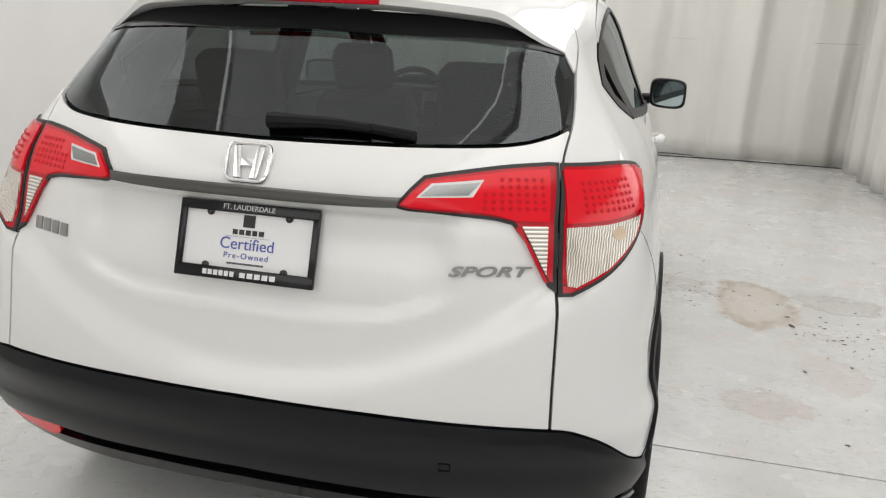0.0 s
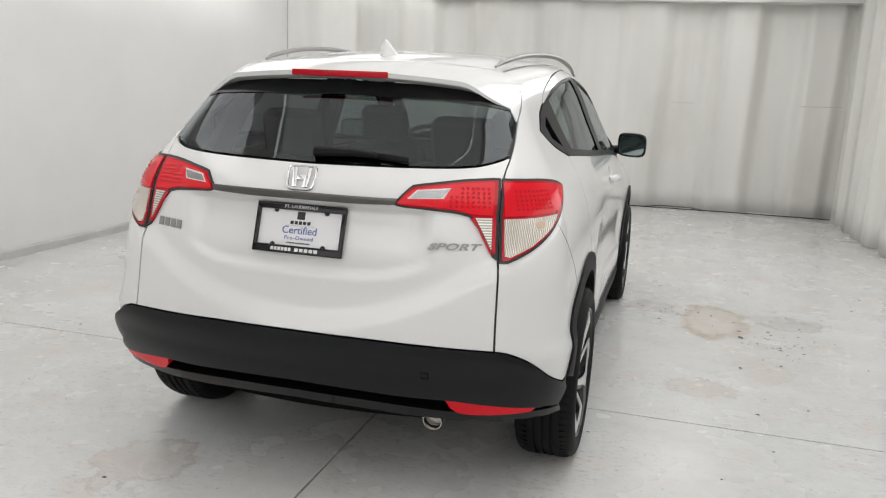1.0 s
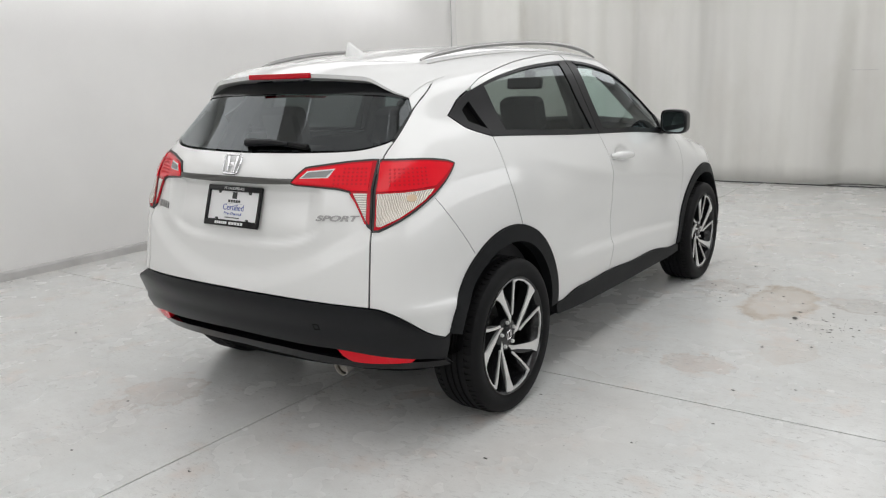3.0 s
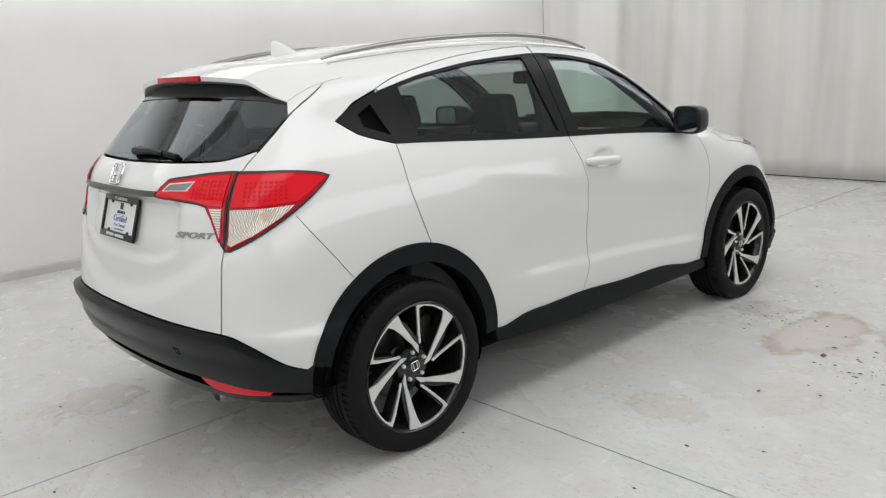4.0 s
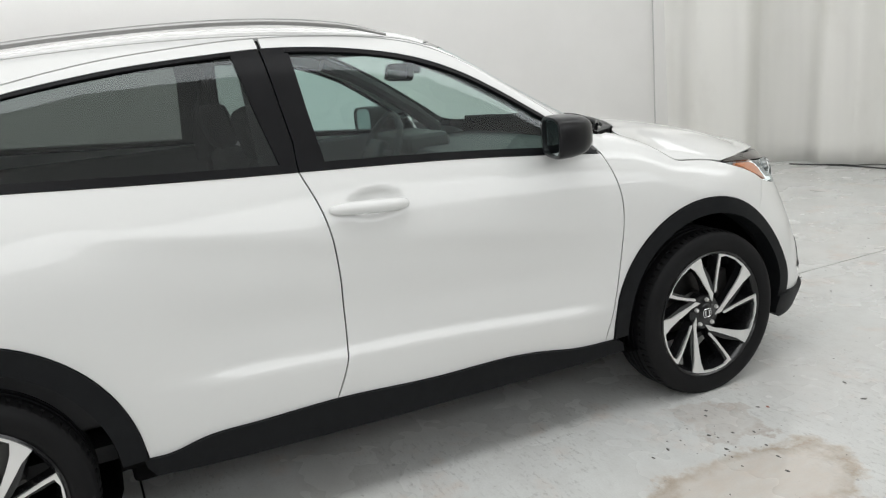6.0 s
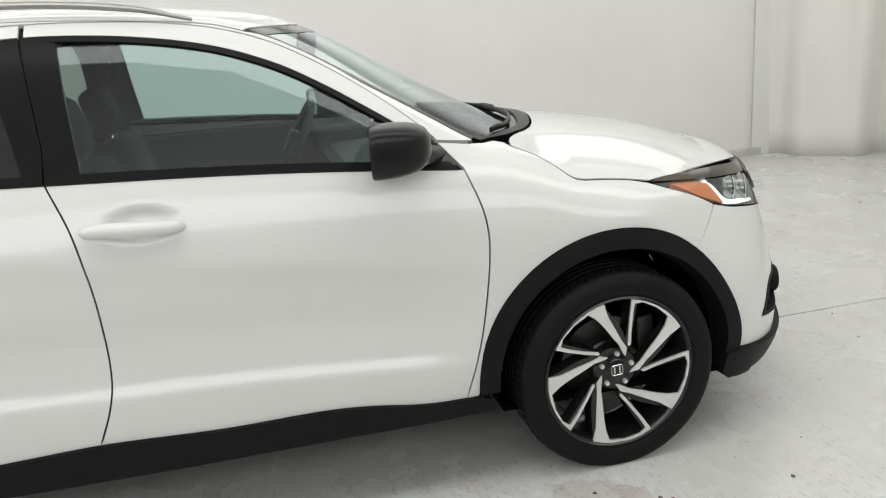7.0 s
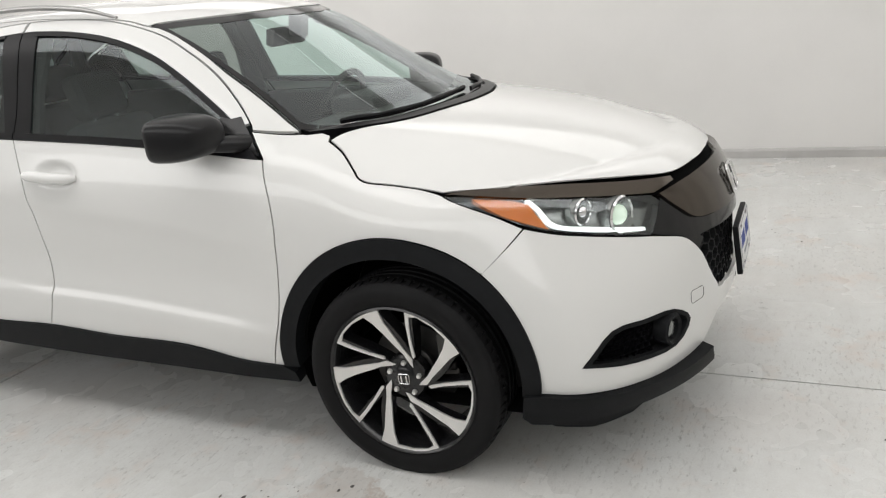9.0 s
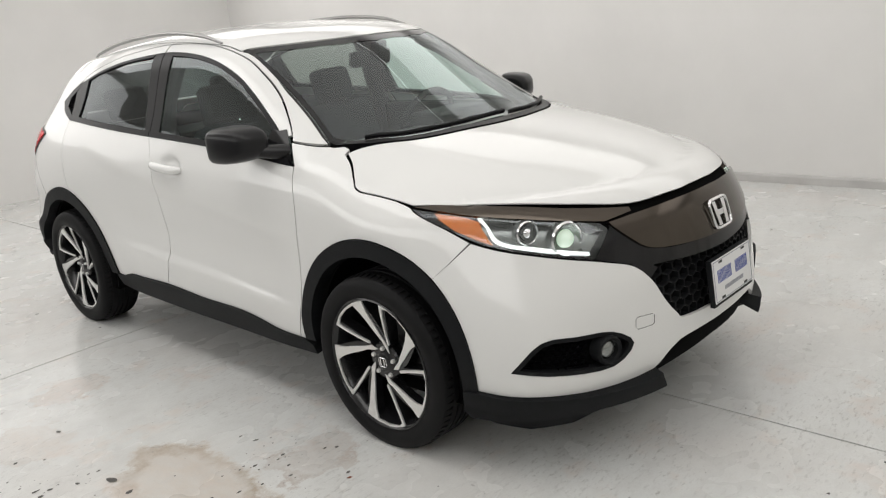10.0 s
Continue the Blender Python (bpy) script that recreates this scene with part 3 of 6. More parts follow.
def round_u(x, y):
    """u of a place on the car's right half."""
    if y < TAIL_Y:
        return TAIL_Y - TAIL_R * math.atan2(TAIL_Y - y, x - TAIL_X) if x > TAIL_X else TAIL_Y - TAIL_R * math.pi / 2 - (TAIL_X - x)
    if y > NOSE_Y:
        return NOSE_Y + NOSE_R * math.atan2(y - NOSE_Y, x - NOSE_X) if x > NOSE_X else NOSE_Y + NOSE_R * math.pi / 2 + (NOSE_X - x)
    return y


def over_body(xy, inset=0.0):
    o = np.stack([xy[:, 0], xy[:, 1], np.full(len(xy), 0.55)], axis=1)
    return solve_along(o, np.tile([0.0, 0.0, 1.0], (len(xy), 1)), inset)
# ---------------------------------------------------------------- the room
WALL_X, BACK_Y = -3.63, -5.0


def slab_floor():
    floor = thing("floor", "glossy off-white painted concrete floor with brown stains", "floor", kind="structure")
    g = 0.0038
    for x0, x1, y0, y1 in ((-6, -g, -7, 0.45 - g), (g, 6, -7, 0.45 - g), (-6, -g, 0.45 + g, 9), (g, 6, 0.45 + g, 9)):
        bm = bmesh.new()
        box(bm, (x0 + x1) / 2, (y0 + y1) / 2, -0.05, x1 - x0, y1 - y0, 0.10)
        top = [e for e in bm.edges if all(v.co.z > -0.01 for v in e.verts)]
        bmesh.ops.bevel(bm, geom=top, offset=0.0008, segments=2, affect="EDGES")
        part("slab", bm, FLOOR, floor)
    bm = bmesh.new()
    box(bm, 0, 1, -0.06, 11.9, 15.9, 0.09)
    part("joint_filler", bm, JOINT, floor, "dark filler in the slab joints")


def plain_wall(name, x0, x1, y0, y1, z0, z1, label, material=WALL):
    bm = bmesh.new()
    box(bm, (x0 + x1) / 2, (y0 + y1) / 2, (z0 + z1) / 2, x1 - x0, y1 - y0, z1 - z0)
    return tagged(part(name, bm, material, None), label, "wall", kind="structure")


slab_floor()
plain_wall("wall_west", WALL_X - 0.15, WALL_X, -7, 9, 0.0, CEILING, "smooth white painted wall over a grey base board")
plain_wall("wall_south", WALL_X, 6, BACK_Y - 0.15, BACK_Y, 0.0, CEILING, "smooth white painted end wall")
plain_wall("wall_beam", WALL_X, 3.25, 7.40, 7.95, 2.55, CEILING, "white beam over the hanging sheets")
plain_wall("wall_north", WALL_X, 6, 8.6, 8.75, 0.0, CEILING, "white wall behind the hanging sheets")
# Unseen closing wall, toned down to dim reflections in the car's glass.
plain_wall("wall_east", 5.6, 5.75, BACK_Y, 8.6, 0.0, CEILING, "unseen closing wall, its grey standing in for an unlit side", UNLIT_SIDE)
bm = bmesh.new()
box(bm, 1.0, 1.0, CEILING + 0.08, 12.0, 16.0, 0.16)
tagged(part("ceiling", bm, WALL, None), "white painted ceiling", "ceiling", kind="structure")


def base_board():
    prof = [(0, 0), (0.022, 0), (0.022, 0.055), (0.016, 0.07), (0.0, 0.074)]
    verts, faces = [], []
    for y in (BACK_Y, 6.3):
        verts += [(WALL_X + a, y, z) for a, z in prof]
    faces = [(i, i + 1, i + 6, i + 5) for i in range(4)] + [(0, 1, 2, 3, 4), (9, 8, 7, 6, 5)]
    ob = mesh_object("baseboard", verts, faces, BASE, smooth=False)
    return tagged(ob, "grey base board along the foot of the white wall", "baseboard", kind="structure")


base_board()


def hanging_sheet(name, line, z0, z1, waves, depth, seed, label):
    """A hanging vinyl sheet along a line in plan, with soft vertical pleats."""
    rnd = random.Random(seed)
    pts = [Vector((x, y, 0)) for x, y in spl(line, 40)]
    run = [0.0]
    for a, b in zip(pts, pts[1:]):
        run.append(run[-1] + (b - a).length)
    rows = 12
    p0 = rnd.uniform(0, 6.28)
    amp = [(rnd.uniform(0.4, 1.0), rnd.uniform(0, 6.28), waves * rnd.uniform(0.6, 1.7)) for _ in range(4)]
    verts, faces = [], []
    for side in (0, 1):
        for i, q in enumerate(pts):
            d = (pts[min(i + 1, len(pts) - 1)] - pts[max(i - 1, 0)]).normalized()
            n = Vector((-d.y, d.x, 0))
            for r in range(rows + 1):
                h = r / rows
                swing = sum(a * math.sin(0.9 * f * run[i] + p) for a, p, f in amp)
                wave = math.sin(6.283 * waves * run[i] + 0.8 * swing + 0.15 * math.sin(4 * h + p0))
                step = min(1.0, max(0.0, (wave + 0.6) / 1.2))
                fold = -depth * step * step * (3 - 2 * step) * (0.75 + 0.25 * math.sin(1.3 * run[i])) * (0.8 + 0.2 * (1 - h))
                fold += 0.012 * math.sin(11 * run[i] + 2 * h)
                sag = -0.012 * (1 + math.sin(run[i] * 2.1)) * (1 - h)
                verts.append(q + n * (fold + 0.004 * side) + Vector((0, 0, z0 + (z1 - z0) * h + (sag if r == 0 else 0))))
    k, total = rows + 1, len(pts) * (rows + 1)
    for i in range(len(pts) - 1):
        for r in range(rows):
            q = (i * k + r, (i + 1) * k + r, (i + 1) * k + r + 1, i * k + r + 1)
            faces += [q, tuple(total + v for v in q[::-1])]
    for i in range(len(pts) - 1):
        faces += [(i * k, total + i * k, total + (i + 1) * k, (i + 1) * k), (i * k + rows, (i + 1) * k + rows, total + (i + 1) * k + rows, total + i * k + rows)]
    ob = mesh_object(name, verts, faces, CURTAIN, sharp=180)
    return tagged(ob, label, "curtain", "hanging sheets")


def hem(line, z):
    ob = mesh_object("hem_cord", *tube([(x, y, z) for x, y in spl(line, 12)], 0.007, 6), SEAL_GAP_BLACK)
    return tagged(ob, "dark cord lying along the foot of the hanging sheet", "cord")


NORTH_LINE = [(-3.60, 6.22), (-3.35, 6.48), (-3.0, 6.85), (-2.7, 7.25), (-2.0, 7.45), (-0.6, 7.45), (0.7, 7.5), (1.9, 7.58), (3.0, 7.60), (3.25, 7.60)]
EAST_LINE = [(3.10, 7.95), (3.11, 7.62), (3.13, 7.0), (3.14, 6.4), (3.15, 5.8), (3.20, 5.3), (3.27, 4.9)]
hanging_sheet("hanging_sheet", NORTH_LINE, 0.012, 2.60, 1.0, -0.17, 3, "white vinyl sheet hanging in soft folds to the floor")
hanging_sheet("hanging_sheet", EAST_LINE, 0.012, CEILING, 1.9, 0.10, 8, "white vinyl sheet in deep stepped folds, hung beside the corner")
ob = mesh_object("sheet_edge_gap", *tube([(-3.585, 6.17, 0.02), (-3.59, 6.18, 1.3), (-3.59, 6.18, 2.6)], 0.007, 8), BASE)
tagged(ob, "thin grey edge of the sheet where it meets the wall", "sheet edge")
hem([(x, y - 0.07) for x, y in NORTH_LINE[3:]], 0.010)


def sheet_seam(points, z, radius=0.0022):
    ob = mesh_object("sheet_seam", *tube([(x, y, z + 0.004 * math.sin(9 * x)) for x, y in points], radius, 5), BASE)
    return tagged(ob, "thin grey welded seam across the hanging sheet", "seam", "sheet seams")


sheet_seam([(1.05, 7.40), (1.2, 7.41), (1.32, 7.42)], 1.345)
sheet_seam([(2.55, 7.43), (2.7, 7.43), (2.85, 7.44), (3.0, 7.46)], 1.36, 0.003)
# Grey bar in place of the shaded slit where two sheets meet.
ob = mesh_object("sheet_edge_gap", *tube([(3.085, 7.40, 0.01), (3.09, 7.42, 0.4), (3.10, 7.45, 0.78)], [0.016, 0.013, 0.004], 8), BASE)
tagged(ob, "grey bar standing in for the shaded slit between two sheets", "sheet edge")


def grit():
    rnd = random.Random(5)
    verts, faces = [], []
    for i in range(400):
        x, y = rnd.uniform(-2.6, 3.0), rnd.uniform(-2.6, 7.2)
        if i > 320:
            x, y = (rnd.gauss(1.85, 0.12), rnd.gauss(1.80, 0.16)) if i < 365 else (rnd.gauss(1.22, 0.10), rnd.gauss(2.32, 0.14))
        if abs(x) < 0.9 and -0.8 < y < 3.5:
            continue
        s, a = rnd.choice((0.002, 0.002, 0.003, 0.003, 0.004, 0.006, 0.008)), rnd.uniform(0, 6.28)
        n = len(verts)
        for k in range(6):
            r = s * rnd.uniform(0.5, 1.3)
            verts.append((x + r * math.cos(a + k * 1.047) * 1.5, y + r * math.sin(a + k * 1.047), 0.0005))
        verts.append((x, y, 0.0012 + s * 0.35))
        faces += [(n + k, n + (k + 1) % 6, n + 6) for k in range(6)]
    ob = mesh_object("grit", verts, faces, DEBRIS, smooth=False)
    return tagged(ob, "small dark grit and flakes scattered on the floor", "debris", kind="stuff")


grit()


def flake(x, y, size, material, label, seed):
    """A curled flake lying on the floor."""
    rnd = random.Random(seed)
    outer = [(1.6 * size * math.cos(a) * rnd.uniform(0.7, 1.2), size * math.sin(a) * rnd.uniform(0.7, 1.2)) for a in np.linspace(0, 2 * math.pi, 11)[:-1]]
    verts = [(a, b, 0.0006 + 0.25 * size * abs(a) / size * 0.3) for a, b in outer] + [(a * 0.5, b * 0.5, 0.0010) for a, b in outer] + [(0, 0, 0.0012)]
    faces = [(k, (k + 1) % 10, 10 + (k + 1) % 10, 10 + k) for k in range(10)] + [(10 + k, 10 + (k + 1) % 10, 20) for k in range(10)]
    ob = mesh_object("flake", verts, faces, material)
    ob.matrix_world = pose(x, y, 0, 0, 0, rnd.uniform(0, 360))
    return tagged(ob, label, "debris", "flakes on the floor")


for k, (x, y, size) in enumerate(((1.64, 1.91, 0.015), (1.64, 2.05, 0.010), (1.10, 2.63, 0.006), (1.28, 2.99, 0.008), (1.62, 2.24, 0.007), (1.60, 1.32, 0.008), (1.73, 1.82, 0.007), (1.81, 1.77, 0.008))):
    flake(x, y, size, DEBRIS, "dark curled flake lying on the floor", k)
flake(1.12, 2.66, 0.007, LEAF, "small reddish brown dry leaf on the floor", 40)

# ---------------------------------------------------------------- the car's lines on its surface
car = thing("car", "white compact crossover with black cladding and tinted rear glass", "car")


def mid_tail(points):
    """The outline given from the right to the tail's middle, gone on to the left."""
    return list(points) + [(2 * TAIL_MID - u, z) for u, z in reversed(points)]


def mid_nose(points):
    return list(points) + [(2 * NOSE_MID - u, z) for u, z in reversed(points)]


REAR_R, FRONT_R, AXLE, HUB = 0.472, 0.457, 2.61, 0.338


def ring(cy, r, a0, a1, n=28):
    return [(round_u(*flank(y)), z) for y, z in arc(cy, HUB, r, a0, a1, n)]


def flank(y):
    return (0.86, y)


BELT = Curve([-0.3, 0.06, 0.5, 1.04, 1.6, 2.165], [1.19, 1.177, 1.148, 1.114, 1.080, 1.024])
SILL = Curve([0.40, 0.47, 0.535, 0.62, 0.78, 1.05, 1.40, 1.75, 1.85, 1.95, 2.15], [0.350, 0.353, 0.352, 0.373, 0.384, 0.388, 0.369, 0.363, 0.350, 0.333, 0.320])
ARCH_TOP = spl([(0.055, 1.372), (0.20, 1.424), (0.49, 1.481), (0.75, 1.508), (1.015, 1.521), (1.30, 1.508), (1.50, 1.479), (1.66, 1.428), (1.80, 1.352), (1.92, 1.271), (2.03, 1.182), (2.10, 1.112), (2.165, 1.024)])
ARCH_LOW = spl([(0.062, 1.366), (0.20, 1.400), (0.34, 1.429), (0.60, 1.464), (0.924, 1.485), (1.094, 1.486), (1.30, 1.468), (1.495, 1.431), (1.66, 1.372), (1.794, 1.299), (1.925, 1.213), (2.02, 1.146), (2.07, 1.104)])
SEAM_B = spl([(1.039, 1.114), (1.085, 0.99), (1.108, 0.86), (1.116, 0.72), (1.108, 0.53), (1.051, 0.378)])
SEAM_F = spl([(2.165, 1.024), (2.206, 0.88), (2.205, 0.74), (2.170, 0.52), (2.108, 0.320)])
SEAM_R = spl([(0.056, 1.176), (0.045, 1.03), (0.072, 0.90), (0.105, 0.80)])
HATCH_SIDE = spl([(-0.606, 0.600), (-0.603, 0.73), (-0.598, 0.886), (-0.592, 1.025), (-0.568, 1.133), (-0.520, 1.205), (-0.438, 1.30), (-0.37, 1.345), (-0.22, 1.41), (-0.064, 1.467)])
GLASS_FOOT = spl([(-0.525, 1.200), (-0.60, 1.178), (-0.70, 1.163), (-0.956, 1.158), (TAIL_MID, 1.155)])


def stretch(line, y0, y1):
    """The piece of a line between two values of its first coordinate."""
    lo, hi = min(y0, y1), max(y0, y1)
    xs, zs = [q[0] for q in line], [q[1] for q in line]
    if xs[0] > xs[-1]:
        xs, zs = xs[::-1], zs[::-1]
    out = [(lo, float(np.interp(lo, xs, zs)))] + [(a, b) for a, b in zip(xs, zs) if lo + 1e-3 < a < hi - 1e-3] + [(hi, float(np.interp(hi, xs, zs)))]
    return out if y0 < y1 else out[::-1]


def belt(y0, y1, up=0.0, n=16):
    return [(y, float(BELT(y)[0]) + up) for y in np.linspace(y0, y1, n)]


def sill(y0, y1, n=16):
    return [(y, float(SILL(y)[0])) for y in np.linspace(y0, y1, n)]


def on_top(points):
    """(y, z) of places (x, y) on the top of the car."""
    p = over_body(np.array(points, float))
    return [(q[1], q[2]) for q in p]


ROOF_EDGE = Curve([-0.1, 0.5, 1.0, 1.595], [0.500, 0.540, 0.562, 0.575])
SCREEN_SIDE = spl([(0.575, 1.595), (0.582, 1.72), (0.590, 1.85), (0.602, 1.97), (0.628, 2.10), (0.668, 2.235)], 3)


# ---------------------------------------------------------------- body panels
def body_panels():
    roof_line = on_top([(float(ROOF_EDGE(y)[0]), y) for y in np.linspace(-0.045, 1.595, 24)])
    screen_line = [(y, max(z, float(np.interp(y, [q[0] for q in ARCH_TOP], [q[1] for q in ARCH_TOP])) + 0.016)) for y, z in on_top(SCREEN_SIDE)]
    frame_side = HATCH_SIDE + roof_line + screen_line[1:] + [(2.10, 1.108)] + stretch(ARCH_TOP, 2.095, 0.055)
    frame_side += [(-0.075, 1.325), (-0.205, 1.274), (-0.10, 1.222)] + SEAM_R
    frame_side += ring(0, REAR_R, 77, 163) + spl([(-0.40, 0.462), (-0.453, 0.495), (-0.52, 0.56), (-0.57, 0.592), (-0.606, 0.600)])
    skin("quarter_panel", frame_side, round_body, PAINT, car, gap=0.0026, step=0.02, both=True)
    hatch = [(u, z) for u, z in HATCH_SIDE if z < 1.2] + GLASS_FOOT[1:]
    foot = spl([(-0.606, 0.600), (-0.70, 0.606), (-0.90, 0.615), (TAIL_MID, 0.618)])
    full = [(u, z) for u, z in foot[::-1]] + hatch + [(2 * TAIL_MID - u, z) for u, z in reversed(hatch)] + [(2 * TAIL_MID - u, z) for u, z in foot]
    skin("tailgate", full, round_body, PAINT, car, gap=0.0026, step=0.014)
    rear_door = belt(0.056, 1.039) + SEAM_B[1:] + sill(1.051, 0.475, 30) + ring(0, REAR_R, 5, 77)[1:] + SEAM_R[::-1][1:]
    skin("rear_door", rear_door, round_body, PAINT, car, gap=0.0026, step=0.02, both=True)
    front_door = belt(1.039, 2.165) + SEAM_F[1:] + sill(2.108, 1.051, 30) + SEAM_B[::-1][1:]
    skin("front_door", front_door, round_body, PAINT, car, gap=0.0026, step=0.012, both=True)
    for a, b, low in ((0.075, 1.010, 0.924), (1.022, 2.085, 2.05)):
        band = stretch(ARCH_TOP, a, b) + stretch(ARCH_LOW, min(b, 2.05), max(a, 0.075))
        skin("door_frame", band, round_body, PAINT, car, gap=0.0012, both=True)
    hood_line = [(0.672, 2.238), (0.678, 2.352), (0.715, 2.415), (0.765, 2.475), (0.792, 2.52), (0.785, 2.626), (0.772, 2.775)]
    shut = on_top(spl(hood_line[1:], 6))
    fender = [(2.165, 1.024), (2.10, 1.105)] + on_top([(0.69, 2.225), (0.660, 2.262), (0.632, 2.305), (0.640, 2.338)]) + shut + [(2.80, 0.903)]
    fender += spl([(2.80, 0.902), (2.956, 0.850), (3.057, 0.803)]) + [(2.92, 0.690)]
    fender += ring(AXLE, FRONT_R, 50, 180, 40) + [(2.150, 0.318)] + SEAM_F[::-1]
    skin("front_fender", fender, round_body, PAINT, car, gap=0.0026, both=True)
    hood_half = spl([(0.0, 2.622), (0.125, 2.610), (0.33, 2.548), (0.464, 2.477), (0.56, 2.398), (0.62, 2.364), (0.678, 2.352)]) + spl(hood_line[1:], 6)[1:]
    hood_half += spl([(0.772, 2.775), (0.688, 2.95), (0.607, 3.097), (0.489, 3.246), (0.341, 3.363), (0.15, 3.415), (0.0, 3.425)])
    hood = hood_half + [(-x, y) for x, y in reversed(hood_half)]
    skin("hood", hood, over_body, PAINT, car, gap=0.003, thick=0.005)
    roof_half = spl([(0.0, 1.80), (0.20, 1.775), (0.38, 1.71), (0.575, 1.595)]) + [(float(ROOF_EDGE(y)[0]), y) for y in np.linspace(1.59, -0.06, 24)] + spl([(0.50, -0.07), (0.3, -0.10), (0.0, -0.11)])
    skin("roof", roof_half + [(-x, y) for x, y in reversed(roof_half)], over_body, PAINT, car, gap=0.001)
    low = spl([(3.063, 0.318), (3.15, 0.308), (3.26, 0.303), (3.46, 0.292), (3.53, 0.296), (3.58, 0.325), (3.63, 0.368), (3.70, 0.388), (NOSE_MID, 0.392)])
    top = spl([(3.057, 0.803), (3.15, 0.777), (3.27, 0.752), (3.427, 0.719)]) + spl([(3.45, 0.713), (3.53, 0.685), (3.575, 0.63), (3.61, 0.55), (3.652, 0.487), (3.70, 0.462), (NOSE_MID, 0.455)])
    side = ring(AXLE, FRONT_R, 50, -2.5)
    right = low[::-1] + side[::-1] + top
    left = [(2 * NOSE_MID - u, z) for u, z in reversed(right)]
    both_fogs = (FOG, [(2 * NOSE_MID - u, z) for u, z in FOG])
    skin("front_bumper", right + left, round_body, PAINT, car, gap=0.0026, holes=both_fogs)


FOG = spl([(3.152, 0.396), (3.24, 0.487), (3.34, 0.494), (3.44, 0.490), (3.498, 0.437), (3.435, 0.374), (3.30, 0.374), (3.152, 0.396)], 3)[:-1]


BUMPER_TOP = spl([(-0.33, 0.452), (-0.40, 0.460), (-0.453, 0.493), (-0.52, 0.557), (-0.57, 0.588), (-0.606, 0.597), (-0.75, 0.606), (-0.95, 0.613), (TAIL_MID, 0.615)])


def round_bumper(uz, inset=0.0):
    """The bumper's skin: it stands out, with a shelf along its upper edge and a step above its foot."""
    z, off = uz[:, 1], np.abs(uz[:, 0] - TAIL_MID)
    top = np.interp(TAIL_MID + off, [q[0] for q in reversed(BUMPER_TOP)], [q[1] for q in reversed(BUMPER_TOP)])
    stand = 0.034 - 0.020 * fade(off, 0.62, 0.80)
    drop = top - z
    out = 0.002 + (stand - 0.002) * fade(drop, -0.004, 0.020) - 0.016 * fade(drop, 0.020, 0.16) + 0.010 * fade(drop, 0.105, 0.125)
    return round_body(uz, -out)


def round_lip(uz, inset=0.0):
    """The front lip's skin: its inner ends stand further out, like small wings."""
    far = np.minimum(uz[:, 0], 2 * NOSE_MID - uz[:, 0])
    out = 0.018 + 0.026 * fade(far, 3.10, 3.55) * (1.3 - fade(uz[:, 1], 0.25, 0.30) * 0.5)
    return round_body(uz, -out)


